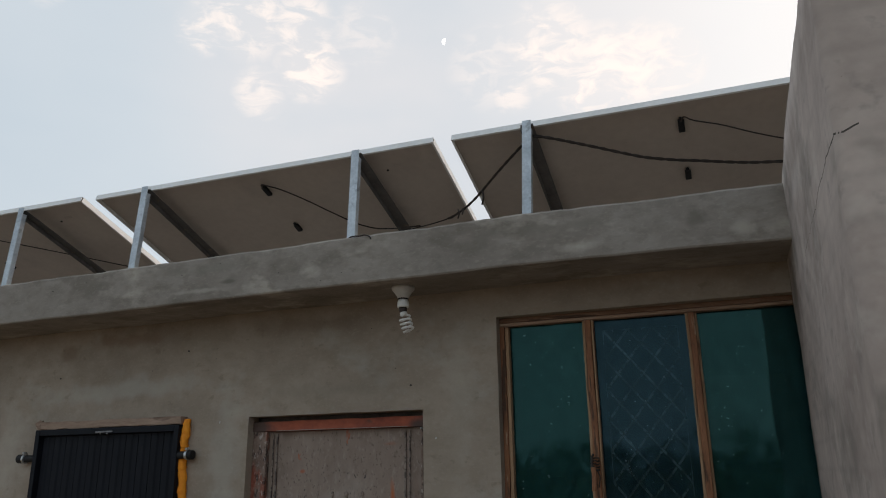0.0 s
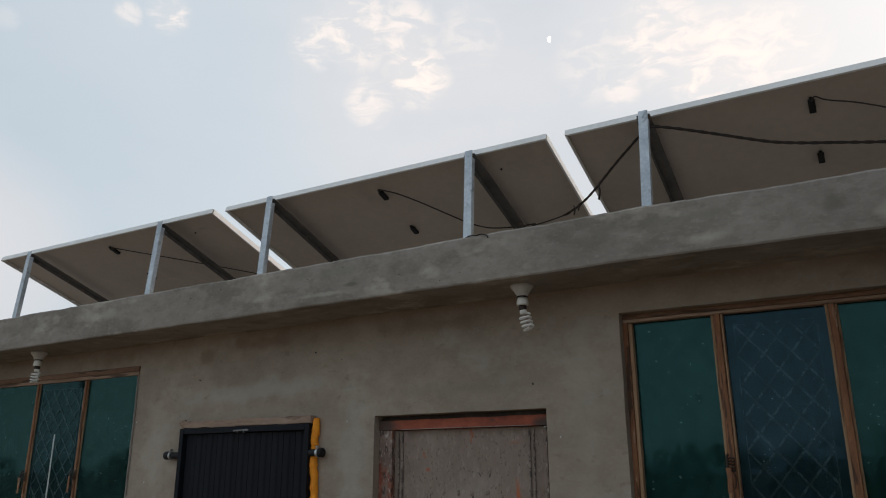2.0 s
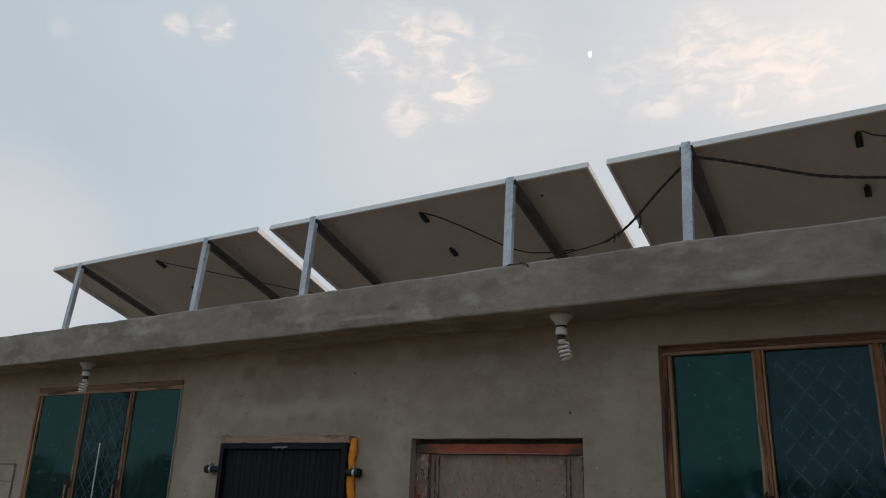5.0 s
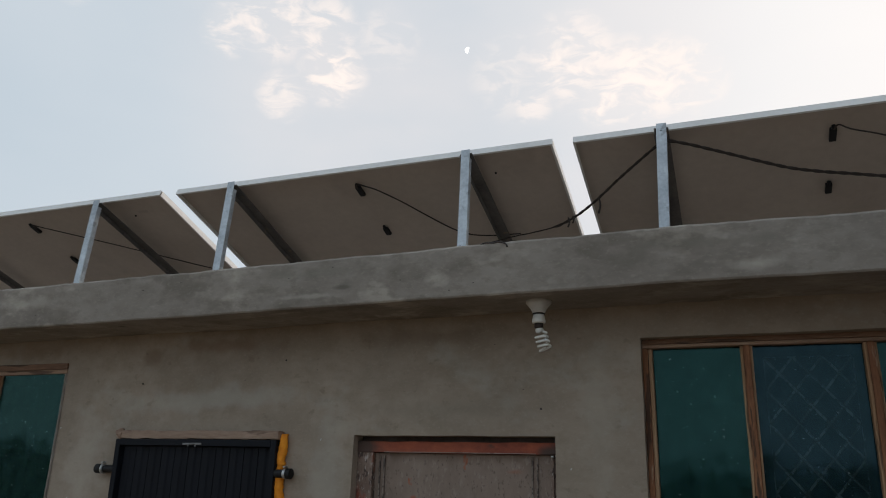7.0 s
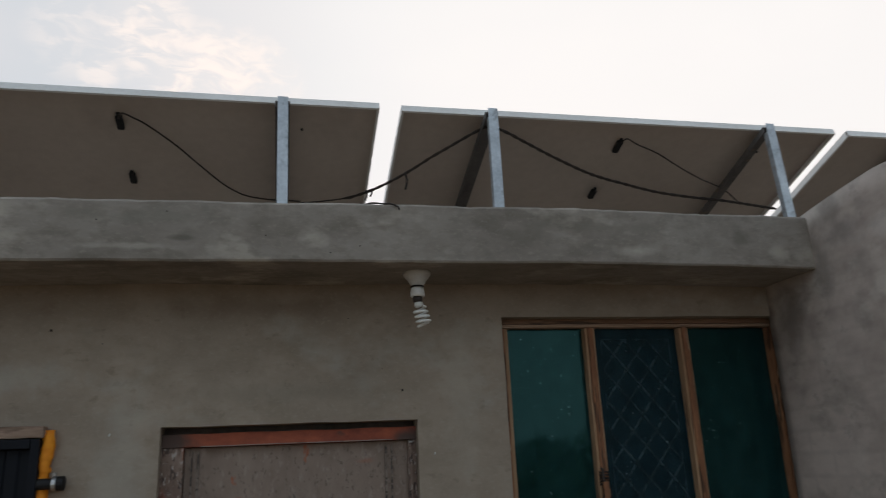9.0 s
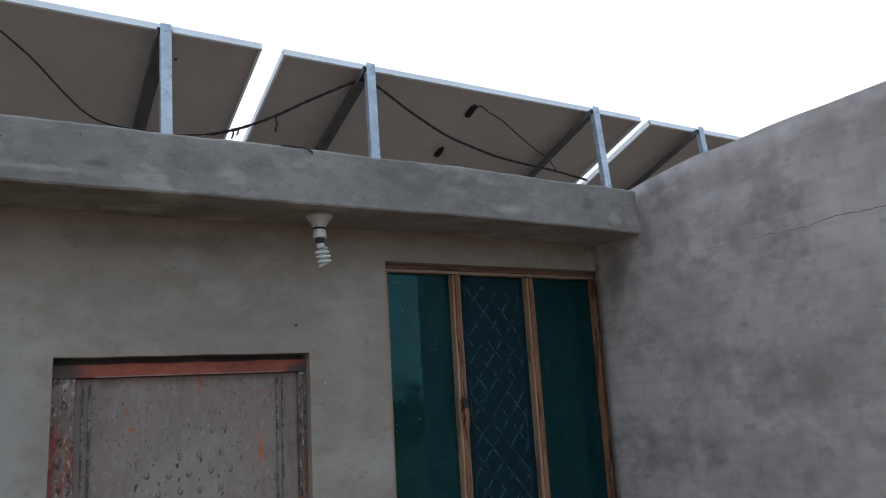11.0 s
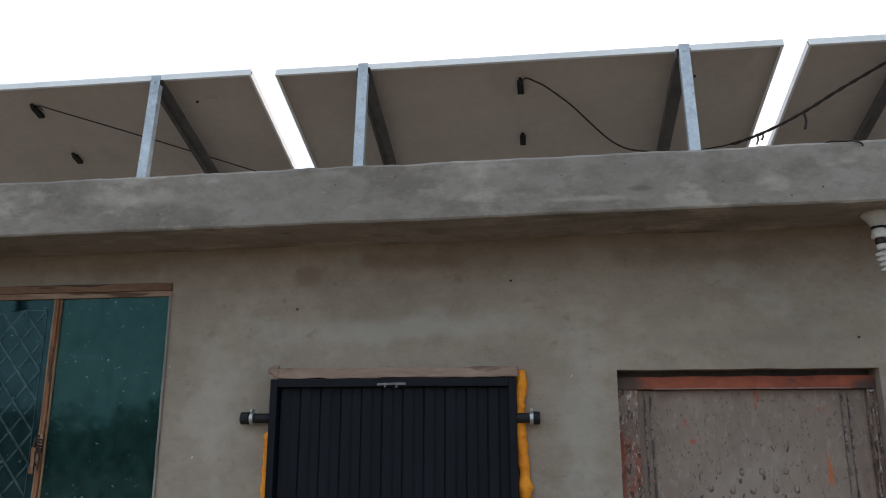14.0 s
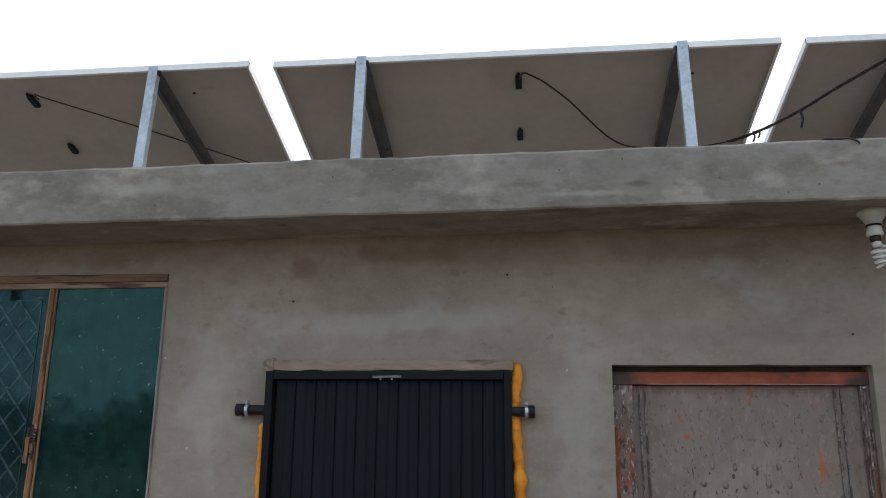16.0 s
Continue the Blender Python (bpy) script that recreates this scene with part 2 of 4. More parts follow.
SIDE = material("grey_render", (0.330, 0.264, 0.232), (0.555, 0.465, 0.415), 0.93, scale=2.4, fine=14, bump=0.35, bump_size=0.008, stretch=(1, 0.9, 1.3), courses=0.5,
                spots=[((0.21, 0.185, 0.16), 3.4, 0.54, 0.14, 0.6), ((0.64, 0.565, 0.505), 4.4, 0.57, 0.14, 0.55), ((0.24, 0.21, 0.185), 9.5, 0.60, 0.10, 0.5), ((0.16, 0.14, 0.12), 44.0, 0.72, 0.03, 0.5)],
                # second row: dark corner below the beam, wet patch with painted shadow
                stains_shade=[((2.4, -0.44, 2.72), (1, 0.14, 0.10), (0.20, 0.17, 0.15), 0.65), ((2.4, -0.13, 2.40), (1, 0.14, 0.20), (0.18, 0.148, 0.13), 0.75), ((2.4, -0.50, 2.66), (1, 0.14, 0.06), (0.21, 0.18, 0.165), 0.6), ((2.4, -0.36, 2.50), (1, 0.05, 0.2), (0.22, 0.19, 0.17), 0.5), ((2.4, -0.75, 2.60), (1, 0.20, 0.06), (0.64, 0.57, 0.53), 0.5)])
CRACK = material("crack_shadow_dirt", (0.05, 0.042, 0.036), (0.11, 0.094, 0.082), 0.95, scale=20, fine=60, bump=0)
SCORE = material("scored_plaster", (0.13, 0.105, 0.085), (0.20, 0.165, 0.135), 0.95, scale=12, fine=60, bump=0.2)
INNER = material("room_paint", (0.16, 0.15, 0.14), (0.22, 0.21, 0.19), 0.9, scale=1.0)
# ground out of direct view; warm brown chosen for its bounce onto walls and undersides
EARTH = material("warm_bounce_earth", (0.19, 0.125, 0.075), (0.34, 0.24, 0.15), 0.95, scale=0.5, fine=9, bump=0.6, bump_size=0.03)
WOOD = material("worn_window_wood", (0.14, 0.052, 0.024), (0.38, 0.175, 0.085), 0.75, scale=6, fine=60, bump=0.5, stretch=(4, 4, 0.6),
                spots=[((0.045, 0.025, 0.016), 7.0, 0.55, 0.05, 0.8), ((0.56, 0.42, 0.31), 12.0, 0.62, 0.05, 0.7)])
WOOD_TOP = material("worn_window_wood_rail", (0.12, 0.058, 0.032), (0.29, 0.165, 0.10), 0.75, scale=6, fine=60, bump=0.5, stretch=(0.35, 4, 4),
                    spots=[((0.045, 0.025, 0.016), 8.0, 0.57, 0.05, 0.8), ((0.55, 0.43, 0.33), 13.0, 0.67, 0.05, 0.6)])
LIMED = material("lime_splashed_edge", (0.16, 0.13, 0.11), (0.36, 0.33, 0.30), 0.85, scale=9, fine=50, bump=0.4, stretch=(3, 3, 0.5),
                 spots=[((0.55, 0.53, 0.50), 9.0, 0.58, 0.05, 0.7)])
BEAD = material("bare_window_bead", (0.30, 0.17, 0.09), (0.52, 0.34, 0.21), 0.8, scale=7, fine=60, bump=0.4, stretch=(4, 4, 0.35),
                spots=[((0.08, 0.04, 0.025), 8.0, 0.56, 0.05, 0.75)])
BEAD_TOP = material("bare_window_bead_rail", (0.20, 0.118, 0.078), (0.42, 0.285, 0.20), 0.8, scale=7, fine=60, bump=0.4, stretch=(0.35, 4, 4),
                    spots=[((0.07, 0.035, 0.022), 7.0, 0.58, 0.05, 0.8), ((0.62, 0.50, 0.40), 14.0, 0.68, 0.04, 0.5)])
BOARD = material("raw_lintel_board", (0.20, 0.128, 0.09), (0.42, 0.30, 0.23), 0.85, scale=6, fine=50, bump=0.5, stretch=(0.4, 2, 2),
                 spots=[((0.09, 0.055, 0.04), 9.0, 0.56, 0.08, 0.6), ((0.52, 0.42, 0.35), 16.0, 0.62, 0.05, 0.5)])
GALV = material("galvanised_steel", (0.34, 0.37, 0.41), (0.62, 0.66, 0.70), 0.48, 0.55, scale=9, fine=70, bump=0.15,
                spots=[((0.24, 0.25, 0.27), 16.0, 0.60, 0.06, 0.6), ((0.30, 0.22, 0.16), 7.0, 0.70, 0.05, 0.4)])
GALV_DARK = material("scratched_steel", (0.12, 0.12, 0.125), (0.30, 0.30, 0.31), 0.6, 0.3, scale=20, fine=90, bump=0.2)
ROSE = material("dusty_white_plastic", (0.46, 0.45, 0.43), (0.62, 0.61, 0.59), 0.6, scale=14, fine=60, bump=0.05)
RAFTER = material("dull_steel_angle", (0.085, 0.078, 0.075), (0.175, 0.16, 0.15), 0.7, 0.2, scale=8, fine=60, bump=0.2,
                  spots=[((0.26, 0.18, 0.12), 14.0, 0.62, 0.05, 0.6)])
ALU = material("panel_frame_aluminium", (0.76, 0.735, 0.715), (0.89, 0.87, 0.85), 0.5, 0.08, scale=4, fine=60, bump=0.05)
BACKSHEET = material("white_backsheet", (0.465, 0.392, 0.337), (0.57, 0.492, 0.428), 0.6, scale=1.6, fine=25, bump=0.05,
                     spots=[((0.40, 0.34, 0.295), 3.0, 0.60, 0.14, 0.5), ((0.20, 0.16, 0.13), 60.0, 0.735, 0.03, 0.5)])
CELLS = material("dark_solar_cells", (0.008, 0.010, 0.025), (0.015, 0.02, 0.045), 0.15, scale=4, bump=0)
RUBBER = material("black_plastic", (0.007, 0.007, 0.008), (0.018, 0.018, 0.02), 0.6, gloss=0.3, scale=9, fine=80, bump=0.1)
WIRE = material("dark_brown_cable", (0.016, 0.011, 0.009), (0.042, 0.027, 0.021), 0.6, scale=14, fine=80, bump=0.1)
BLACK = material("black_painted_steel", (0.0036, 0.0048, 0.0085), (0.0072, 0.0090, 0.0145), 0.65, gloss=0.22, scale=5, fine=50, bump=0.2, stretch=(2, 2, 0.6), vary=0.25,
                 spots=[((0.03, 0.027, 0.025), 13.0, 0.70, 0.05, 0.3)])
CLAMP = material("zinc_hose_clamp", (0.40, 0.41, 0.42), (0.66, 0.67, 0.68), 0.35, 0.8, scale=20, bump=0.1)
FOAM = material("orange_sealing_foam", (0.80, 0.23, 0.010), (0.96, 0.38, 0.025), 0.8, scale=12, fine=60, bump=0.8, bump_size=0.006,
                spots=[((0.42, 0.14, 0.02), 14.0, 0.60, 0.08, 0.6)])
RED = material("red_oxide_paint", (0.20, 0.04, 0.02), (0.42, 0.105, 0.05), 0.7, scale=5, fine=40, bump=0.3, stretch=(0.6, 1, 1),
               spots=[((0.08, 0.045, 0.035), 7.0, 0.60, 0.06, 0.7), ((0.45, 0.33, 0.26), 19.0, 0.67, 0.04, 0.5)],
               stains_shade=[((0.02, 0.04, 2.0), (0.13, 1, 0.10), (0.06, 0.045, 0.038), 0.92), ((0.885, 0.04, 1.985), (0.10, 1, 0.06), (0.05, 0.04, 0.036), 0.9)])
JAMB = material("flaking_jamb_paint", (0.13, 0.075, 0.056), (0.30, 0.225, 0.185), 0.75, scale=8, fine=45, bump=0.5, stretch=(1.5, 1.5, 0.7),
                spots=[((0.27, 0.075, 0.042), 9.0, 0.53, 0.06, 0.7), ((0.045, 0.03, 0.026), 40.0, 0.53, 0.05, 0.8), ((0.55, 0.50, 0.46), 56.0, 0.585, 0.04, 0.6)],
                stains_shade=[((0.010, 0.05, 1.70), (0.014, 1, 0.24), (0.27, 0.065, 0.035), 0.75), ((0.885, 0.05, 1.62), (0.008, 1, 0.16), (0.34, 0.07, 0.035), 0.7)])
LEAF = material("primed_door_steel", (0.205, 0.150, 0.119), (0.318, 0.247, 0.203), 0.7, scale=3, fine=22, bump=0.3, stretch=(1.5, 1, 0.75),
                spots=[((0.17, 0.12, 0.095), 5.0, 0.56, 0.14, 0.5), ((0.36, 0.09, 0.035), 5.2, 0.675, 0.02, 0.8), ((0.06, 0.045, 0.04), 24.0, 0.71, 0.04, 0.5), ((0.085, 0.06, 0.05), 62.0, 0.60, 0.06, 0.6), ((0.15, 0.11, 0.09), 11.0, 0.60, 0.10, 0.4), ((0.42, 0.355, 0.32), 34.0, 0.58, 0.08, 0.28)],
                stains_shade=[((0.70, 0.07, 1.915), (0.06, 1, 0.018), (0.36, 0.10, 0.05), 0.45), ((0.83, 0.07, 1.66), (0.02, 1, 0.15), (0.19, 0.12, 0.09), 0.5), ((0.715, 0.07, 1.70), (0.016, 1, 0.075), (0.46, 0.12, 0.035), 0.9), ((0.26, 0.07, 1.80), (0.02, 1, 0.012), (0.40, 0.10, 0.04), 0.8), ((0.45, 0.07, 1.62), (0.24, 1, 0.22), (0.40, 0.34, 0.30), 0.35)])
STUD = material("chipped_relief_paint", (0.190, 0.140, 0.112), (0.320, 0.250, 0.207), 0.5, scale=14, fine=60, bump=0.3,
                spots=[((0.07, 0.054, 0.045), 34.0, 0.56, 0.06, 0.55), ((0.46, 0.39, 0.345), 52.0, 0.58, 0.08, 0.45)])
RIB = material("rubbed_rib_paint", (0.15, 0.115, 0.095), (0.30, 0.245, 0.21), 0.7, scale=12, fine=60, bump=0.3,
               spots=[((0.045, 0.034, 0.03), 40.0, 0.52, 0.05, 0.8)])
GAP = material("dark_gap_shade_and_chips", (0.06, 0.05, 0.045), (0.15, 0.125, 0.11), 0.9, scale=6, fine=40, bump=0.5)
WHITE = material("white_plastic", (0.66, 0.65, 0.62), (0.80, 0.79, 0.76), 0.45, scale=9, fine=60, bump=0.05)
TUBE = material("white_lamp_glass", (0.78, 0.78, 0.76), (0.86, 0.86, 0.84), 0.25, scale=9, bump=0)
GREYSTRIP = material("pale_rod_paint", (0.60, 0.62, 0.62), (0.74, 0.75, 0.75), 0.5, scale=9, bump=0.05)
STICKER = material("pale_sticker", (0.42, 0.355, 0.305), (0.52, 0.445, 0.385), 0.6, scale=9, bump=0)
LEAFAGE = material("far_foliage", (0.02, 0.042, 0.013), (0.15, 0.23, 0.065), 0.8, scale=1.0, fine=6, bump=0)
BARK = material("bark", (0.06, 0.045, 0.03), (0.12, 0.09, 0.06), 0.9, scale=3)


def tinted_glass(name, body, coat_dark, coat_light, marks=0.34):
    """Teal reflective window glass: a tinted mirror coat over a dark clear body with a film of dust."""
    m = bpy.data.materials.new(name)
    m.use_nodes = True
    nt = m.node_tree
    N, L = nt.nodes.new, nt.links.new
    out = nt.nodes["Material Output"]
    nt.nodes.remove(nt.nodes["Principled BSDF"])
    clear, gloss, dust = N("ShaderNodeBsdfTransparent"), N("ShaderNodeBsdfGlossy"), N("ShaderNodeBsdfDiffuse")
    add, add2 = N("ShaderNodeAddShader"), N("ShaderNodeAddShader")
    clear.inputs[0].default_value = (0.05, 0.15, 0.15, 1)
    geo, n, ramp, film = N("ShaderNodeNewGeometry"), N("ShaderNodeTexNoise"), N("ShaderNodeMix"), N("ShaderNodeMix")
    n.inputs["Scale"].default_value, n.inputs["Detail"].default_value, n.inputs["Roughness"].default_value = 10.0, 8, 0.7
    spread = N("ShaderNodeMapRange")
    spread.inputs[1].default_value, spread.inputs[2].default_value = 0.34, 0.70
    L(n.outputs["Fac"], spread.inputs[0])
    streaks = N("ShaderNodeMapping")
    streaks.inputs["Scale"].default_value = (2.2, 1.0, 1.3)
    L(geo.outputs["Position"], streaks.inputs[0]), L(streaks.outputs[0], n.inputs[0])
    for mix, lo, hi, to in ((ramp, coat_dark, coat_light, gloss), (film, [0.55 * c for c in body], [1.6 * c for c in body], dust)):
        mix.data_type = "RGBA"
        mix.inputs[6].default_value, mix.inputs[7].default_value = (*lo, 1), (*hi, 1)
        L(spread.outputs[0], mix.inputs["Factor"])
        L(mix.outputs[2], to.inputs["Color"])
    # specks of lime and rain dust
    sp, sr, sm = N("ShaderNodeTexNoise"), N("ShaderNodeMapRange"), N("ShaderNodeMix")
    sp.inputs["Scale"].default_value, sp.inputs["Detail"].default_value = 75.0, 2
    L(geo.outputs["Position"], sp.inputs[0])
    sr.inputs[1].default_value, sr.inputs[2].default_value, sr.inputs[4].default_value = 0.725 - 0.10 * (marks - 0.34), 0.77, marks
    L(sp.outputs["Fac"], sr.inputs[0])
    sm.data_type = "RGBA"
    L(sr.outputs[0], sm.inputs["Factor"]), L(film.outputs[2], sm.inputs[6])
    sm.inputs[7].default_value = (0.35, 0.42, 0.42, 1)
    L(sm.outputs[2], dust.inputs["Color"])
    gloss.inputs["Roughness"].default_value = 0.03
    wave, bp = N("ShaderNodeTexNoise"), N("ShaderNodeBump")
    wave.inputs["Scale"].default_value = 2.2
    L(geo.outputs["Position"], wave.inputs[0])
    bp.inputs["Strength"].default_value, bp.inputs["Distance"].default_value = 0.12, 0.01
    L(wave.outputs["Fac"], bp.inputs["Height"])
    L(bp.outputs[0], gloss.inputs["Normal"])
    L(clear.outputs[0], add.inputs[0]), L(gloss.outputs[0], add.inputs[1])
    L(add.outputs[0], add2.inputs[0]), L(dust.outputs[0], add2.inputs[1])
    L(add2.outputs[0], out.inputs[0])
    return m


GLASS = tinted_glass("teal_reflective_glass", (0.0085, 0.029, 0.030), (0.011, 0.027, 0.0255), (0.0155, 0.035, 0.033))
# window_1 copies: brighter sky at its angle put into the coat, plus dust specks
GLASS_LIT = tinted_glass("sky_lit_specked_teal_glass", (0.010, 0.025, 0.025), (0.0125, 0.028, 0.0265), (0.021, 0.043, 0.040), 0.5)
GLASS_MID_LIT = tinted_glass("sky_lit_specked_blue_glass", (0.010, 0.022, 0.0255), (0.011, 0.0225, 0.024), (0.018, 0.035, 0.036), 0.5)
FROST_LIT = tinted_glass("sky_lit_frosted_lines", (0.046, 0.070, 0.076), (0.011, 0.0225, 0.024), (0.018, 0.035, 0.036))
GLASS_MID = tinted_glass("blue_teal_glass", (0.009, 0.021, 0.028), (0.010, 0.019, 0.023), (0.015, 0.027, 0.032))
FROST = tinted_glass("frosted_glass_lines", (0.029, 0.048, 0.055), (0.012, 0.022, 0.026), (0.017, 0.030, 0.035))


def glow(name, colour, strength):
    m = bpy.data.materials.new(name)
    m.use_nodes = True
    p = m.node_tree.nodes["Principled BSDF"]
    p.inputs["Base Color"].default_value = (*colour, 1)
    p.inputs["Emission Color"].default_value, p.inputs["Emission Strength"].default_value = (*colour, 1), strength
    return m


# ---- mesh helpers ----
def mesh_of(bm, name, mat, smooth=False):
    bmesh.ops.recalc_face_normals(bm, faces=bm.faces)
    me = bpy.data.meshes.new(name)
    bm.to_mesh(me)
    bm.free()
    me.materials.append(mat)
    if smooth:
        for f in me.polygons:
            f.use_smooth = True
    return me


def part(name, bm, mat, parent=None, label="", smooth=False):
    ob = new(name, mesh_of(bm, name, mat, smooth))
    if parent is not None:
        ob.parent = parent
    return tagged(ob, label)


def thing(name, label, category, at=(0, 0, 0), group="", kind=""):
    ob = new(name)
    ob.empty_display_size = 0.1
    ob.matrix_basis = pose(*at)
    return tagged(ob, label, category, group, kind)


def box(x0, x1, y0, y1, z0, z1, bevel=0.0, bm=None):
    b = bm or bmesh.new()
    vs = [b.verts.new((x, y, z)) for x in (x0, x1) for y in (y0, y1) for z in (z0, z1)]
    fs = [b.faces.new([vs[i] for i in q]) for q in ((0, 1, 3, 2), (4, 6, 7, 5), (0, 4, 5, 1), (2, 3, 7, 6), (0, 2, 6, 4), (1, 5, 7, 3))]
    if bevel:
        es = list({e for f in fs for e in f.edges})
        bmesh.ops.bevel(b, geom=es, offset=bevel, segments=2, affect="EDGES", profile=0.6)
    return b


def worn_box(x0, x1, y0, y1, z0, z1, axis, seg, amp, bevel=0.003, freq=9.0):
    """A bevelled bar with wavering, chipped edges along one axis (0 x, 1 y, 2 z)."""
    b = box(x0, x1, y0, y1, z0, z1, bevel)
    lo, hi = (x0, y0, z0)[axis], (x1, y1, z1)[axis]
    no = [0, 0, 0]
    no[axis] = 1
    for i in range(1, seg):
        co = [0, 0, 0]
        co[axis] = lo + (hi - lo) * i / seg
        bmesh.ops.bisect_plane(b, geom=b.verts[:] + b.edges[:] + b.faces[:], plane_co=co, plane_no=no)
    for v in b.verts:
        v.co += noise.noise_vector(v.co * freq) * amp
    return b


def lathe(profile, centre=(0, 0, 0), steps=20, bm=None):
    """A turned shape: (radius, z) rows round the z axis."""
    b = bm or bmesh.new()
    rings = []
    for r, z in profile:
        rings.append([b.verts.new((centre[0] + r * math.cos(2 * math.pi * k / steps), centre[1] + r * math.sin(2 * math.pi * k / steps), centre[2] + z)) for k in range(steps)])
    for p, q in zip(rings, rings[1:]):
        for k in range(steps):
            b.faces.new((p[k], p[(k + 1) % steps], q[(k + 1) % steps], q[k]))
    b.faces.new(rings[0]), b.faces.new(rings[-1])
    return b


def smooth_line(points, steps=10):
    """Catmull-Rom points through the given ones."""
    p = [Vector(q) for q in points]
    p = [2 * p[0] - p[1]] + p + [2 * p[-1] - p[-2]]
    out = []
    for i in range(1, len(p) - 2):
        for k in range(steps):
            t = k / steps
            a, b, c, d = p[i - 1], p[i], p[i + 1], p[i + 2]
            out.append(0.5 * (2 * b + (c - a) * t + (2 * a - 5 * b + 4 * c - d) * t * t + (3 * b - a - 3 * c + d) * t ** 3))
    return out + [p[-2]]


def tube(points, radius, sides=8, bm=None):
    b = bm or bmesh.new()
    rings = []
    for i, q in enumerate(points):
        q = Vector(q)
        d = (Vector(points[min(i + 1, len(points) - 1)]) - Vector(points[max(i - 1, 0)])).normalized()
        u = d.cross(Vector((0.3, 0.2, 0.93)))
        u = (u if u.length > 0.05 else d.cross(Vector((1, 0, 0)))).normalized()
        w = d.cross(u)
        r = radius(i / max(1, len(points) - 1)) if callable(radius) else radius
        rings.append([b.verts.new(q + r * (u * math.cos(2 * math.pi * k / sides) + w * math.sin(2 * math.pi * k / sides))) for k in range(sides)])
    for p, q in zip(rings, rings[1:]):
        for k in range(sides):
            b.faces.new((p[k], p[(k + 1) % sides], q[(k + 1) % sides], q[k]))
    b.faces.new(rings[0]), b.faces.new(rings[-1])
    return b


# ---- structure ----
WALL_T, SOFFIT, ROOF, FRONT, FALL = 0.23, 2.552, 2.760, -0.330, 0.0065
SIDE_X, SIDE_END = 2.405, -1.64
DOOR = (0.0, 0.89, 0.0, 2.052)
WIN_A = (-3.25, -1.716, 0.95, 2.413)
WIN_B = (1.233, 2.445, 0.95, 2.430)
VENT = (-1.262, -0.372, 1.02, 2.020)


def wall_with_holes(name, x0, x1, z0, z1, holes, mat):
    """A wall in the plane y = 0, WALL_T thick, with openings that go through; its mesh is fine enough for uneven plaster."""
    xs = {x0, x1} | {h[i] for h in holes for i in (0, 1)}
    zs = {z0, z1} | {h[i] for h in holes for i in (2, 3)}

    def fill(cuts, step):
        cuts = sorted(cuts)
        out = []
        for a, b in zip(cuts, cuts[1:]):
            n = max(1, round((b - a) / step))
            out += [a + (b - a) * i / n for i in range(n)]
        return out + [cuts[-1]]

    xs, zs = fill(xs, 0.12), fill(zs, 0.12)
    b, seen = bmesh.new(), {}

    def vert(i, y, k):
        if (i, y, k) not in seen:
            x, z = xs[i], zs[k]
            wob = 0.004 * noise.noise((x * 1.7, 3.1, z * 1.7)) + 0.002 * noise.noise((x * 7, 1.1, z * 7))
            ex, ez = 0.003 * noise.noise((x * 9, z * 9, 5)), 0.003 * noise.noise((x * 9, z * 9, 9))
            seen[i, y, k] = b.verts.new((x + ex, y + (wob - 0.002 if y == 0 else 0), z + ez))
        return seen[i, y, k]

    def solid(i, k):
        if not (0 <= i < len(xs) - 1 and 0 <= k < len(zs) - 1):
            return False
        cx, cz = (xs[i] + xs[i + 1]) / 2, (zs[k] + zs[k + 1]) / 2
        return not any(h[0] < cx < h[1] and h[2] < cz < h[3] for h in holes)

    T = WALL_T
    for i in range(len(xs) - 1):
        for k in range(len(zs) - 1):
            if not solid(i, k):
                continue
            for y in (0, T):
                b.faces.new((vert(i, y, k), vert(i + 1, y, k), vert(i + 1, y, k + 1), vert(i, y, k + 1)))
            for di, dk, p, q in ((-1, 0, (i, k), (i, k + 1)), (1, 0, (i + 1, k), (i + 1, k + 1)), (0, -1, (i, k), (i + 1, k)), (0, 1, (i, k + 1), (i + 1, k + 1))):
                if not solid(i + di, k + dk):
                    b.faces.new((vert(p[0], 0, p[1]), vert(q[0], 0, q[1]), vert(q[0], T, q[1]), vert(p[0], T, p[1])))
    return part(name, b, mat)


def fall(x):
    """How far the roof slab lies above its mean level at x."""
    return FALL * x if x < 1.4 else FALL * 1.4 - 0.010 * (min(x, 2.6) - 1.4)


def prism_x(profile, x0, x1, seg, amp):
    """A (y, z) outline drawn along x, its edges wavering like hand-laid plaster."""
    b = bmesh.new()
    rings = []
    for i in range(seg + 1):
        x = x0 + (x1 - x0) * i / seg
        ring = []
        for y, z in profile:
            w = noise.noise_vector((x * 2.2, y * 3, z * 3)) * amp + noise.noise_vector((x * 9, y * 5, z * 5)) * amp * 0.5
            if y < FRONT + 0.02 and z > ROOF - 0.02:
                w = w + noise.noise_vector((x * 24, y, z)) * amp * 0.55 + noise.noise_vector((x * 61, y, z)) * amp * 0.35
            ring.append(b.verts.new((x, y + w.y, z + w.z + fall(x))))
        rings.append(ring)
    n = len(profile)
    for p, q in zip(rings, rings[1:]):
        for k in range(n):
            b.faces.new((p[k], p[(k + 1) % n], q[(k + 1) % n], q[k]))
    b.faces.new(rings[0]), b.faces.new(rings[-1])
    return b


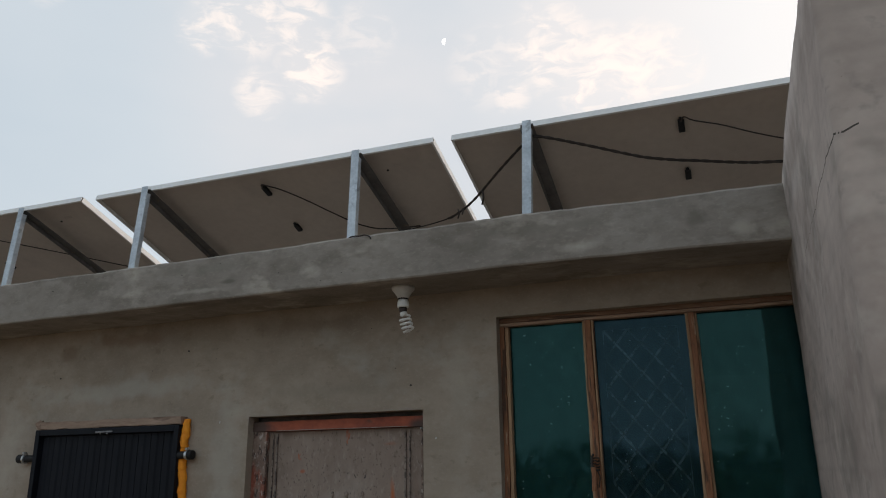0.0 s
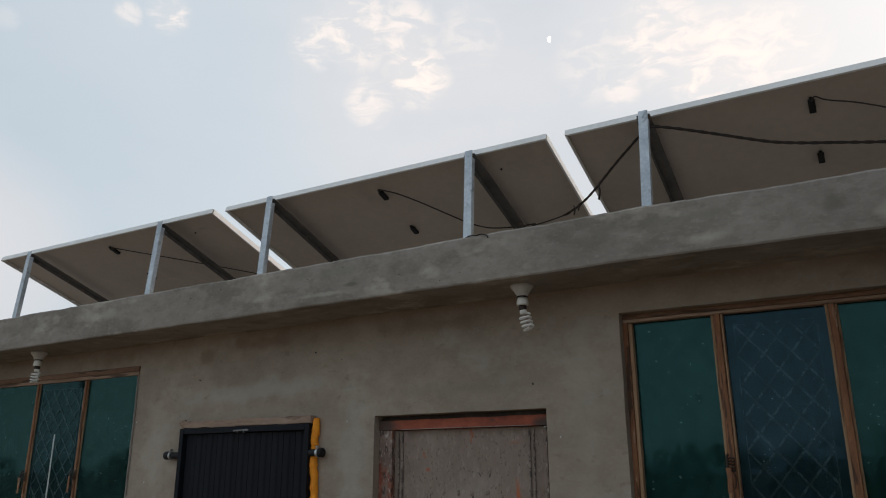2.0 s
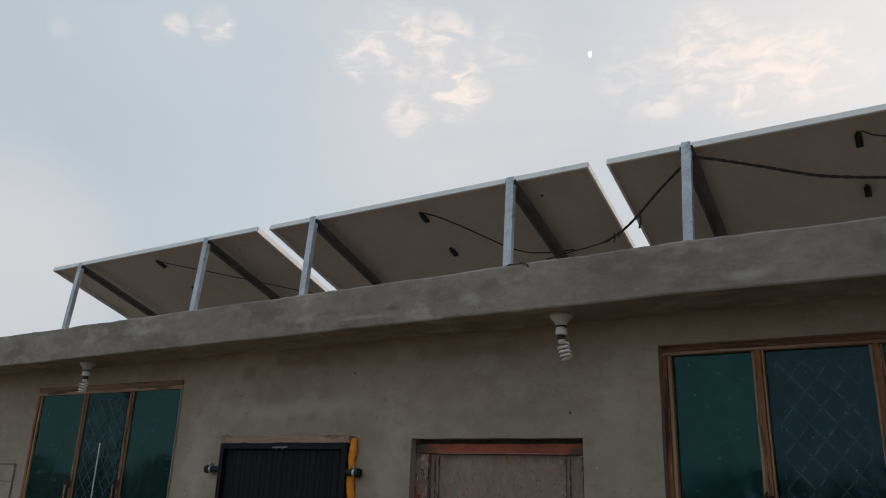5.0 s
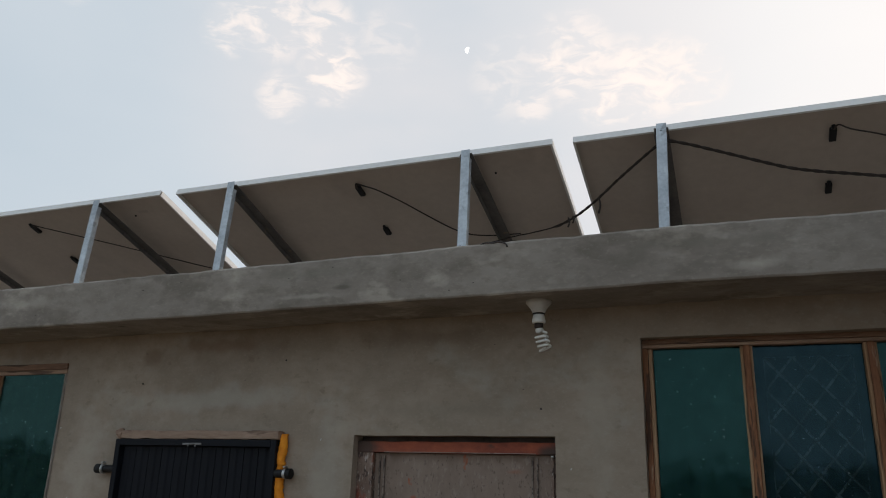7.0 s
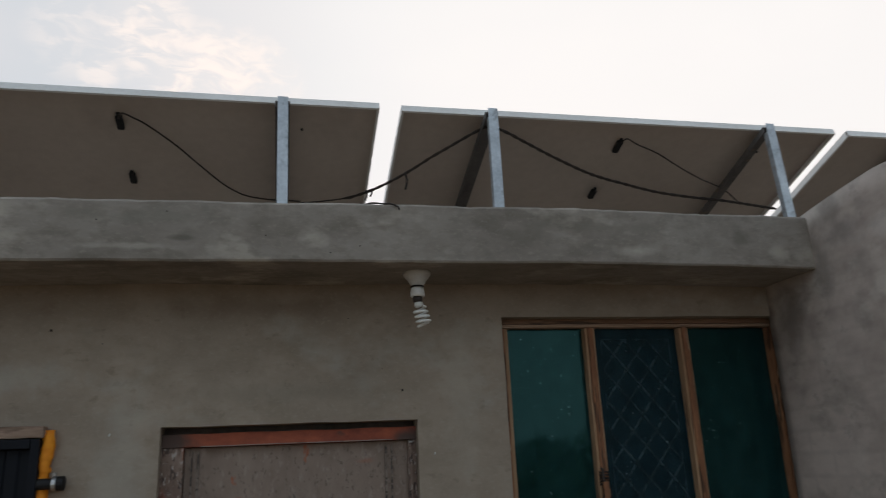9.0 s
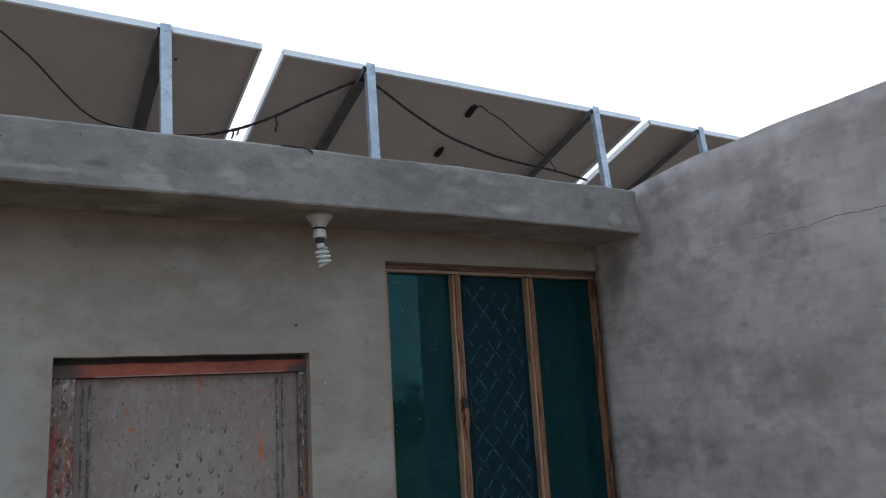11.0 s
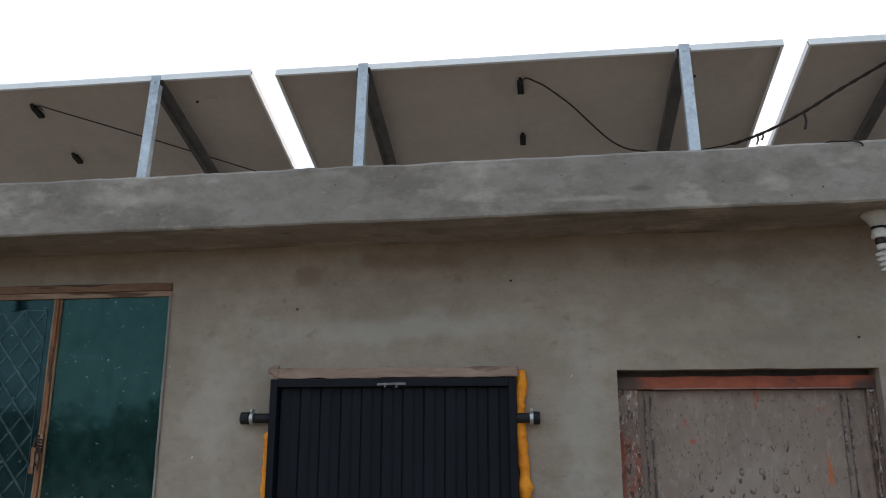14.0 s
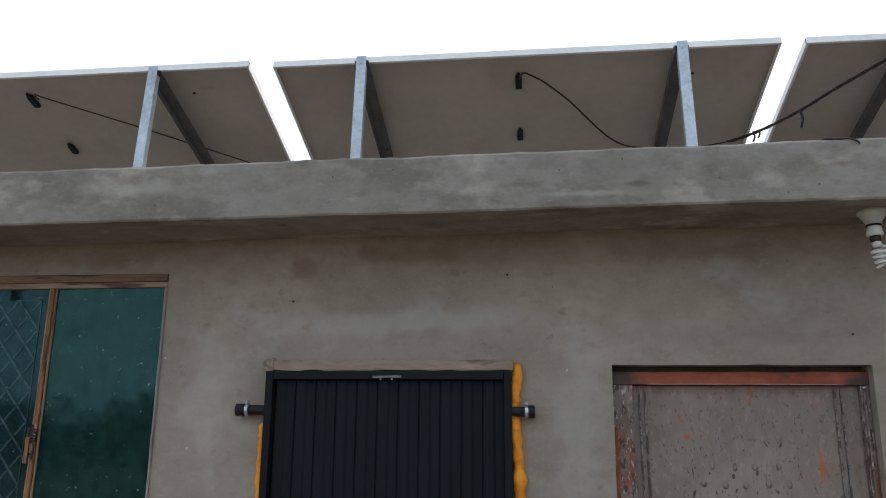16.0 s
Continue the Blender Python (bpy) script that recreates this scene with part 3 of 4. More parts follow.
def build_structure():
    g = bmesh.new()
    R = 2500
    ring = [g.verts.new((R * math.cos(a * math.pi / 24), R * math.sin(a * math.pi / 24), 0)) for a in range(48)]
    g.faces.new(ring)
    tagged(part("ground", g, EARTH), "brown ground of the yard, tinted to bounce warm light", "ground", kind="structure")
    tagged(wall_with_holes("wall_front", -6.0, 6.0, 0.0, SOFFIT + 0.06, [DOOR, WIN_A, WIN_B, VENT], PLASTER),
           "grey cement-plastered front wall, damp-stained, with beam shade painted on", "wall", kind="structure")
    # the roof slab with its plastered edge beam
    c = 0.010
    prof = [(4.2, SOFFIT), (2.2, SOFFIT), (0.3, SOFFIT), (0.0, SOFFIT), (-0.12, SOFFIT), (-0.22, SOFFIT), (FRONT + 0.005, SOFFIT - 0.002), (FRONT, SOFFIT + 0.005),
            (FRONT, SOFFIT + 0.07), (FRONT, SOFFIT + 0.14), (FRONT, ROOF - c), (FRONT + 0.004, ROOF - 0.003), (FRONT + c, ROOF), (0.0, ROOF), (0.3, ROOF), (2.2, ROOF), (4.2, ROOF)]
    roof = tagged(part("roof_slab", prism_x(prof, -6.0, 6.0, 480, 0.0045), BEAM, smooth=False), "cement-plastered roof slab with a deep edge beam", "roof", kind="structure")
    # side wall: it runs slightly inwards to a rounded end, capped along the top
    face = lambda y: SIDE_X - 0.031 * max(0.0, min(1.0, (-0.30 - y) / 1.30))
    top = lambda y: 2.772 + 0.010 * noise.noise((y * 3, 0, 0)) + 0.040 * max(0.0, min(1.0, (-0.30 - y) / 0.40))
    near, rad, n_in = face(SIDE_END), 0.030, 36
    plan = [(face(y), y) for y in (0.006 + (SIDE_END + rad - 0.006) * i / n_in for i in range(n_in + 1))]
    plan += [(near + rad - rad * math.cos(a), SIDE_END + rad - rad * math.sin(a)) for a in (math.pi / 12 * i for i in range(1, 7))]
    plan += [(near + rad + (0.25 - rad) * i / 6, SIDE_END) for i in range(1, 7)]
    plan += [(SIDE_X + 0.23, SIDE_END + (0.006 - SIDE_END) * i / 12) for i in range(1, 13)]
    relief = lambda y, z: 0.009 * noise.noise((y * 1.6, z * 1.6, 4)) + 0.003 * noise.noise((y * 7, z * 7, 8))
    b, nz, rows = bmesh.new(), 40, []
    for k in range(nz + 1):
        row = []
        for i, (x, y) in enumerate(plan):
            z = top(y) * k / nz
            inner = i <= n_in
            row.append(b.verts.new((x + (relief(y, z) if inner else 0.4 * relief(x * 2, z)), y + (0 if inner or i > len(plan) - 13 else relief(x * 2, z)), z)))
        rows.append(row)
    m = len(plan)
    for p, q in zip(rows, rows[1:]):
        for i in range(m):
            b.faces.new((p[i], p[(i + 1) % m], q[(i + 1) % m], q[i]))
    bmesh.ops.triangulate(b, faces=[b.faces.new(rows[0]), b.faces.new(rows[-1])])
    side = tagged(part("wall_side", b, SIDE, smooth=True), "rough grey rendered boundary wall with a crack", "wall", kind="structure")
    # one fine crack along the inner face and round the end
    line = smooth_line([(0, y, z) for y, z in ((-0.66, 2.398), (-0.84, 2.396), (-1.02, 2.391), (-1.16, 2.391), (-1.27, 2.402), (-1.40, 2.396), (-1.52, 2.392), (SIDE_END + rad, 2.388))], 10)
    way = [(face(q.y), q.y, q.z, -1, 0) for q in line]
    way += [(near + rad - rad * math.cos(a), SIDE_END + rad - rad * math.sin(a), 2.389, -math.cos(a), -math.sin(a)) for a in (math.pi / 12 * i for i in range(1, 7))]
    way += [(near + rad + 0.17 * i / 14, SIDE_END, 2.390 + 0.016 * math.sin(i / 14 * 1.9), 0, -1) for i in range(1, 15)]
    crack, rows = bmesh.new(), []
    for k, (x, y, z, nx, ny) in enumerate(way):
        t = k / (len(way) - 1)
        r = relief(y, z) if nx == -1 else 0.0
        z += 0.007 * noise.noise((y * 16, x * 30, 3)) + 0.004 * noise.noise((y * 55, x * 55, 7))
        lip = 0.0002 if nx == -1 else 0.0012
        w = 0.0005 + 0.0017 * min(1.0, max(0.0, (t - 0.18) * 1.7)) * (0.75 + 0.6 * noise.noise((y * 30, x * 40, 2)))
        rows.append([crack.verts.new((x + r + nx * d, y + ny * d, z + dz)) for d, dz in ((lip, w), (lip, -w), (-0.006, -w * 0.4), (-0.006, w * 0.4))])
    for p, q in zip(rows, rows[1:]):
        for k in range(4):
            crack.faces.new((p[k], p[(k + 1) % 4], q[(k + 1) % 4], q[k]))
    part("crack", crack, CRACK, side, "dark hairline crack")
    # closing walls of the house, unseen, added to keep the rooms dark behind the glass
    for n, a in (("wall_west", (-6.0, -5.77, WALL_T + 0.001, 4.2)), ("wall_east", (5.77, 6.0, WALL_T + 0.001, 4.2)), ("wall_back", (-5.769, 5.769, 3.97, 4.199)),
                 ("wall_inner_a", (-1.55, -1.43, WALL_T + 0.001, 3.969)), ("wall_inner_b", (2.66, 2.78, WALL_T + 0.001, 3.969)), ("wall_inner_c", (-0.2, -0.08, WALL_T + 0.001, 3.969)), ("wall_inner_d", (1.0, 1.12, WALL_T + 0.001, 3.969))):
        tagged(part(n, box(*a, 0.0, SOFFIT + 0.06), INNER), "plain inner wall, unseen, added to keep the rooms dark", "wall", kind="structure")
    tagged(part("floor", box(-5.76, 5.76, WALL_T + 0.002, 3.96, -0.05, 0.02), INNER), "plain cement room floor", "floor", kind="structure")
    # a faint plastered-over opening
    tagged(part("plaster_patch", worn_box(-4.4, -3.375, -0.012, 0.05, 1.05, 1.885, 2, 8, 0.002), PLASTER, bpy.data.objects["wall_front"]), "slightly proud rectangular plaster patch")
    patch = bpy.data.objects["plaster_patch"]
    for a in ((-4.4, -3.372, 1.880, 1.888), (-4.4, -3.395, 1.765, 1.771), (-3.379, -3.371, 1.05, 1.879)):
        part("scored_line", worn_box(a[0], a[1], -0.0150, -0.011, a[2], a[3], 2 if a[1] - a[0] < 0.1 else 0, 12, 0.002, 0.0006, 20), SCORE, patch, "dark line scored round the patch")


build_structure()


# ---- windows ----
def wood_bar(name, a, axis, parent, mat=WOOD, label=""):
    return part(name, worn_box(*a, axis, 14 if axis != 1 else 2, 0.0022, 0.004, 11), mat, parent, label)


def build_window(name, hole, mullions, latch, label, lattice_at, Y0, f, right, head, glass, mid_glass, mull, sink):
    """f, right, head: widths of the left stile, right stile and head; mull: half widths of the mullions either side of their lines."""
    x0, x1, z0, z1 = hole
    w = thing(name, label, "window", ((x0 + x1) / 2, 0.0, z0), kind="structure")
    ox, oz = -(x0 + x1) / 2, -z0
    Y1 = Y0 + 0.07

    def bar(n, xa, xb, za, zb, axis, mat, ya=Y0, yb=Y1):
        return wood_bar(n, (xa + ox, xb + ox, ya, yb, za + oz, zb + oz), axis, w, mat)

    hz = z1 - head
    bar("top_rail", x0, x1, z1 - head * 0.58, z1, 0, WOOD_TOP)
    bar("top_bead", x0, x1, hz, z1 - head * 0.58 - 0.0005, 0, BEAD_TOP, Y0 + 0.005, Y1 - 0.01)
    bar("bottom_rail", x0, x1, z0, z0 + f, 0, WOOD_TOP)
    bar("stile", x0, x0 + f * 0.58, z0 + f, hz - 0.0005, 2, WOOD)
    bar("sash_bead", x0 + f * 0.58 + 0.0005, x0 + f, z0 + f, hz - 0.002, 2, BEAD, Y0 + 0.008, Y1 - 0.01)
    bar("stile", x1 - right, x1, z0 + f, hz - 0.0005, 2, WOOD if right > 0.014 else LIMED)
    edges = [x0 + f]
    for m in mullions:
        bar("sash_bead", m - mull, m - mull * 0.52, z0 + f, hz - 0.002, 2, BEAD, Y0 + 0.004, Y1 - 0.01)
        bar("mullion", m - mull * 0.51, m + mull * 0.60, z0 + f, hz - 0.0005, 2, WOOD)
        bar("sash_bead", m + mull * 0.61, m + mull, z0 + f, hz - 0.002, 2, BEAD, Y0 + 0.010, Y1 - 0.01)
        edges += [m - mull, m + mull]
    edges.append(x1 - right)
    for i in range(0, len(edges), 2):
        a, c = edges[i] + ox, edges[i + 1] + ox
        pane = part("pane", box(a, c, Y0 + sink, Y0 + sink + 0.005, z0 + f + oz, hz + oz), mid_glass if i // 2 == lattice_at else glass, w, "teal reflective glass pane")
        pane.visible_shadow = False
        if i // 2 == lattice_at:
            # etched diamond lattice inside a thin border line
            b = bmesh.new()
            m = 0.035
            xa, xb, za, zb = a + m, c - m, z0 + f + oz + m, hz + oz - 0.045
            t, y = 0.0042, Y0 + sink - 0.0025
            across = max(3, round((xb - xa) / 0.095))
            sx = (xb - xa) / across
            sz = sx * 1.22

            def strip(p, q, h=t):
                d = (Vector(q) - Vector(p))
                if d.length < 0.004:
                    return
                nrm = Vector((-d.y, d.x)).normalized() * h
                vs = [b.verts.new((u.x, y + e, u.y)) for e in (0, 0.0016) for u in (Vector(p) + nrm, Vector(q) + nrm, Vector(q) - nrm, Vector(p) - nrm)]
                for quad in ((0, 1, 2, 3), (4, 5, 6, 7), (0, 1, 5, 4), (1, 2, 6, 5), (2, 3, 7, 6), (3, 0, 4, 7)):
                    b.faces.new([vs[j] for j in quad])

            strip((xa, zb), (xb, zb), 0.0016), strip((xa, za), (xa, zb), 0.0016), strip((xb, za), (xb, zb), 0.0016)
            n = int((zb - za) / sz) + across + 2
            for s in (1, -1):
                for j in range(-across - 1, n):
                    # the line z = zb - j*sz - s*(x - xa)/sx*sz, clipped to the border
                    za0 = zb - j * sz
                    ends = [(xa, za0), (xb, za0 - s * across * sz)]
                    (xA, zA), (xB, zB) = ends
                    lo, hi = 0.0, 1.0
                    dz = zB - zA
                    for lim, sg in ((zb, 1), (za, -1)):
                        ta = (lim - zA) / dz
                        if sg * dz > 0:
                            hi = min(hi, ta)
                        else:
                            lo = max(lo, ta)
                    if hi - lo < 0.02:
                        continue
                    cuts = [lo, hi] if s > 0 else sorted({lo, hi} | {k / (2 * across) for k in range(2 * across + 1) if lo < k / (2 * across) < hi})
                    gap = 0.0 if s > 0 else 0.014
                    for p, q in zip(cuts, cuts[1:]):
                        p2 = p + (gap if p > lo else 0.0)
                        q2 = q - (gap if q < hi else 0.0)
                        if q2 - p2 > 0.01:
                            strip((xA + (xB - xA) * p2, zA + dz * p2), (xA + (xB - xA) * q2, zA + dz * q2))
            part("lattice", b, FROST if mid_glass is GLASS_MID else FROST_LIT, w, "faint etched diamond lattice")
    # pull handles with string tied round them
    for k, (ax, az) in enumerate(latch):
        lx, lz = ax + ox, az + oz
        part("latch", tube(smooth_line([(lx - 0.008, Y0 - 0.002, lz + 0.035), (lx - 0.010, Y0 - 0.020, lz + 0.02), (lx - 0.011, Y0 - 0.022, lz - 0.05), (lx - 0.008, Y0 - 0.003, lz - 0.075)], 5), 0.0045), WIRE, w, "rusty pull handle", smooth=True)
        part("cloth_strip", worn_box(lx - 0.016, lx + 0.002, Y0 - 0.030, Y0 - 0.026, lz - 0.105, lz - 0.012, 2, 8, 0.005, 0.001, 30), WOOD, w, "faded scrap of reddish cloth")
        b = bmesh.new()
        for i in range(5):
            dz = 0.020 - 0.011 * i
            ring = [(lx + 0.017 * math.cos(a * 0.7) - 0.002, Y0 - 0.008 + 0.012 * math.sin(a * 0.7), lz + dz + 0.003 * math.sin(a * 1.9 + i)) for a in range(10)]
            tube(ring, 0.0028, 6, b)
        tube(smooth_line([(lx + 0.004, Y0 - 0.016, lz - 0.02), (lx + 0.016, Y0 - 0.020, lz - 0.05), (lx + 0.010, Y0 - 0.016, lz - 0.09)], 5), 0.0026, 6, b)
        part("string", b, WIRE, w, "dark string tied round the frame", smooth=True)
    return w


build_window("window_1", WIN_A, (-2.692, -2.200), ((-2.692, 1.775), (-2.198, 1.785)), "three-light brown wooden window with teal reflective glass", 1, -0.012, 0.040, 0.009, 0.055, GLASS_LIT, GLASS_MID_LIT, 0.0150, 0.018)
build_window("window_2", WIN_B, (1.615, 2.030), ((1.612, 1.815),), "three-light worn wooden window with teal glass", 1, 0.046, 0.037, 0.022, 0.034, GLASS, GLASS_MID, 0.0225, 0.040)

tagged(part("stick", tube(smooth_line([(-2.425, -0.0185, 0.990), (-2.430, -0.020, 1.5), (-2.434, -0.0185, 2.03)], 4), 0.0045, 8), GREYSTRIP, smooth=True), "thin white stick leaning against the window", "stick")


# ---- door ----
def build_door():
    d = thing("door_1", "scuffed grey-primed steel door in a red oxide frame, closed", "door", (0.445, 0.0, 0.0), kind="structure")
    o = -0.445
    top = DOOR[3]
    # dark strip over the head: recess shade and dirt put into its colour
    part("head_shade_strip", box(0.0 + o, 0.89 + o, 0.085, 0.118, top - 0.026, top), GAP, d, "dark dirty strip above the frame with recess shade painted in")
    part("lintel", worn_box(0.0 + o, 0.89 + o, 0.040, 0.118, top - 0.068, top - 0.0225, 0, 24, 0.003), RED, d, "red oxide head of the door frame")
    part("jamb", worn_box(0.0 + o, 0.0745 + o, 0.045, 0.118, 0.0, top - 0.0685, 2, 40, 0.0018), JAMB, d, "flaking red and grey jamb")
    part("jamb", worn_box(0.861 + o, 0.89 + o, 0.045, 0.118, 0.0, top - 0.0685, 2, 40, 0.0018), JAMB, d, "flaking red and grey jamb")
    part("paint_edge", worn_box(0.13 + o, 0.80 + o, 0.0365, 0.0385, top - 0.068, top - 0.0645, 0, 24, 0.0012, 0.0004, 30), STUD, d, "pale worn lower edge of the head")
    z1 = top - 0.070
    leaf = part("leaf", box(0.0755 + o, 0.8602 + o, 0.070, 0.105, 0.012, z1, 0.002), LEAF, d, "grey primed leaf with dark chips")
    # pressed lines along both edges
    for xa, w in ((0.098, 0.006), (0.118, 0.008), (0.775, 0.008), (0.797, 0.006)):
        part("pressed_rib", worn_box(xa + o, xa + w + o, 0.062, 0.0695, 0.03, z1 - 0.012, 2, 30, 0.0016, 0.002), RIB, leaf)
    # rows of pressed bosses
    cx = 0.455 + o
    boss = mesh_of(lathe([(0.022, -0.001), (0.017, 0.0005), (0.009, 0.0013), (0.003, 0.0015)], (0, 0, 0), 8), "boss", STUD, True)
    rnd = random.Random(3)
    for r in range(20):
        n = 4 if r % 2 == 0 else 5
        for c in range(n):
            ob = new("boss", boss)
            ob.parent = leaf
            ob.matrix_basis = pose(cx + (c - (n - 1) / 2) * 0.073 + rnd.uniform(-0.006, 0.006), 0.0695, 1.702 + rnd.uniform(-0.004, 0.004) - r * 0.062, 90, 0, 0) @ Matrix.Diagonal((rnd.uniform(0.45, 0.62), rnd.uniform(0.62, 0.85), 3.2, 1))
    # flakes where the paint has come off the relief
    chips = []
    for k in range(4):
        flake = bmesh.new()
        bmesh.ops.create_icosphere(flake, subdivisions=2, radius=0.01)
        for v in flake.verts:
            v.co *= 1 + 0.9 * noise.noise(v.co * 210 + Vector((9 * k, 0, 0))) + 0.4 * noise.noise(v.co * 520 + Vector((0, 7 * k, 0)))
        chips.append(mesh_of(flake, "paint_chip", GAP))
    spots = [(cx + 0.19 * math.cos(a) + rnd.uniform(-0.012, 0.012), 1.685 + 0.115 * math.sin(a) + rnd.uniform(-0.01, 0.01), 0.55) for a in [math.pi * i / 14 for i in range(15)] if rnd.random() < 0.7]
    spots += [(cx + (c - 2.5) * 0.073 + rnd.uniform(-0.008, 0.008), 1.672 - r * 0.057 + rnd.uniform(-0.01, 0.01), 0.8) for r in range(7) for c in range(6) if rnd.random() < 0.75]
    spots += [(cx + rnd.gauss(0, 0.13), 1.60 + rnd.gauss(0, 0.09), 0.35) for i in range(40)]
    spots += [(rnd.choice((0.112, 0.132, 0.765, 0.79)) + o + rnd.gauss(0, 0.006), rnd.uniform(1.35, 1.86), 0.3) for i in range(70)]
    for x, z, k in spots:
        ob = new("paint_chip", chips[rnd.randrange(4)])
        ob.parent = leaf
        k *= rnd.uniform(0.6, 1.25)
        ob.matrix_basis = pose(x, 0.0697, z, 0, rnd.gauss(0, 16), 0) @ Matrix.Diagonal((rnd.uniform(0.25, 0.55) * k, 0.07, rnd.uniform(0.7, 1.6) * k, 1))
    # hinge rod and bolt plates on the frame
    part("hinge_strip", worn_box(0.866 + o, 0.874 + o, 0.036, 0.0445, 1.35, z1, 2, 24, 0.002, 0.002), JAMB, d, "white-flecked hinge strip")
    part("corner_bolt", lathe([(0.007, 0.0), (0.007, 0.005), (0.004, 0.007)], (0.868 + o, 0.034, top - 0.080), 8), CLAMP, d, "bright bolt head", smooth=True)


build_door()


# ---- ribbed steel shutter with pipe stubs ----
def build_shutter():
    x0, x1, z0, z1 = VENT[0] - 0.012, VENT[1] + 0.012, VENT[2] - 0.01, VENT[3] + 0.006
    s = thing("metal_shutter", "black ribbed steel shutter panel set in the wall", "shutter", ((x0 + x1) / 2, 0, z0))
    o, q = -(x0 + x1) / 2, -z0
    F = -0.052
    part("side_rail", box(x0 + o, x0 + 0.028 + o, F, 0.02, 0, z1 + q, 0.003), BLACK, s)
    part("side_rail", box(x1 - 0.028 + o, x1 + o, F, 0.02, 0, z1 + q, 0.003), BLACK, s)
    part("head_rail", worn_box(x0 + 0.0285 + o, x1 - 0.0285 + o, F, 0.02, z1 - 0.030 + q, z1 + q, 0, 12, 0.0012), BLACK, s)
    part("foot_rail", box(x0 + 0.0285 + o, x1 - 0.0285 + o, F, 0.02, 0, 0.03, 0.003), BLACK, s)
    part("backing", box(x0 + 0.0285 + o, x1 - 0.0285 + o, -0.018, -0.012, 0.031, z1 - 0.031 + q), BLACK, s)
    a, b = x0 + 0.030 + o, x1 - 0.030 + o
    n = 11
    step = (b - a) / n
    rib = bmesh.new()
    h = z1 - 0.034 + q - 0.034
    prof = [(0.0, -0.019), (0.008, -0.0275), (step * 0.5, -0.0275), (step * 0.5 + 0.009, -0.0215), (step - 0.001, -0.022), (step - 0.001, -0.019)]
    lo = [rib.verts.new((x, y, 0)) for x, y in prof]
    hi = [rib.verts.new((x, y, h)) for x, y in prof]
    for i in range(len(prof)):
        j = (i + 1) % len(prof)
        rib.faces.new((lo[i], lo[j], hi[j], hi[i]))
    rib.faces.new(lo), rib.faces.new(hi)
    me = mesh_of(rib, "rib", BLACK)
    for i in range(n):
        ob = new("rib", me)
        ob.parent = s
        ob.matrix_basis = pose(a + i * step, 0, 0.034)
    lat = worn_box(-0.050, 0.056, F - 0.006, F - 0.0005, z1 - 0.025 + q, z1 - 0.017 + q, 0, 14, 0.002, 0.001, 40)
    latch = part("latch_plate", lat, GALV_DARK, s, "scratched grey latch plate")
    for k, x in enumerate((-0.024, 0.018)):
        part("drip", box(x, x + 0.007, F - 0.004, F - 0.0006, z1 - 0.033 + q, z1 - 0.0255 + q, 0.001), GALV_DARK, latch)
    for side, xa, xb in ((-1, x0 - 0.108, x0 - 0.0005), (1, x1 + 0.0005, x1 + 0.082)):
        pts = [(xa + (xb - xa) * i / 6 + o, -0.034, 1.884 + q) for i in range(7)]
        stub = bmesh.new()
        tube(pts, 0.0175, 14, stub)
        ex = xa if side < 0 else xb
        tube([(ex + o - 0.002, -0.034, 1.884 + q), (ex + o + 0.028 * (1 if side < 0 else -1), -0.034, 1.884 + q)], 0.0225, 14, stub)
        st = part("pipe_stub", stub, RUBBER, s, "black rubber pipe stub", smooth=False)
        cx = (ex + 0.040 if side < 0 else ex - 0.030) + o
        part("hose_clamp", tube([(cx - 0.006, -0.034, 1.884 + q), (cx + 0.006, -0.034, 1.884 + q)], 0.0235, 18), CLAMP, st, "zinc worm-drive hose clamp")
        part("clamp_screw", tube([(cx, -0.052, 1.912 + q), (cx, -0.030, 1.914 + q)], 0.0055, 8), CLAMP, st)
    return s


build_shutter()
tagged(part("lintel_board", worn_box(-1.268, -0.352, -0.048, 0.0, 2.0275, 2.066, 0, 40, 0.0055, 0.006, 14), BOARD), "raw pinkish board above the black shutter", "board")
chunk = bmesh.new()
bmesh.ops.create_icosphere(chunk, subdivisions=3, radius=0.026)
for v in chunk.verts:
    v.co *= 1 + 0.35 * noise.noise(v.co * 60)
    v.co.y *= 0.8
bmesh.ops.translate(chunk, verts=chunk.verts, vec=(-1.262, -0.036, 2.050))
tagged(part("mortar_lump", chunk, BOARD), "crumbly lump of pinkish mortar on the board's end", "mortar")


def foam_line(points, width, label):
    """A lumpy bead of expanding foam against the wall."""
    pts = smooth_line(points, 14)
    b = tube(pts, lambda t: width * (0.85 + 0.45 * t + 0.35 * noise.noise((t * 23, width * 90, 1)) + 0.15 * noise.noise((t * 70, 2, 1))), 10)
    for v in b.verts:
        v.co += noise.noise_vector(v.co * 28) * 0.006 + noise.noise_vector(v.co * 80) * 0.003
    return tagged(part("foam_bead", b, FOAM, smooth=True), label, "sealing foam")


foam_line([(-0.343, -0.012, 2.052), (-0.344, -0.014, 1.98), (-0.352, -0.014, 1.88), (-0.346, -0.014, 1.78), (-0.338, -0.014, 1.66), (-0.335, -0.014, 1.5), (-0.338, -0.012, 1.3), (-0.345, -0.012, 1.05)], 0.0205, "bright orange foam bead beside the black shutter")
foam_line([(-1.284, -0.006, 1.835), (-1.288, -0.008, 1.75), (-1.287, -0.008, 1.6), (-1.290, -0.008, 1.4), (-1.286, -0.008, 1.06)], 0.015, "thin orange foam bead beside the black shutter")


# ---- solar panels ----
SLOPE, PANEL_L, PANEL_W, PANEL_T = 18.2, 2.29, 1.134, 0.035
EDGE_Y, EDGE_Z = 0.332, 3.456


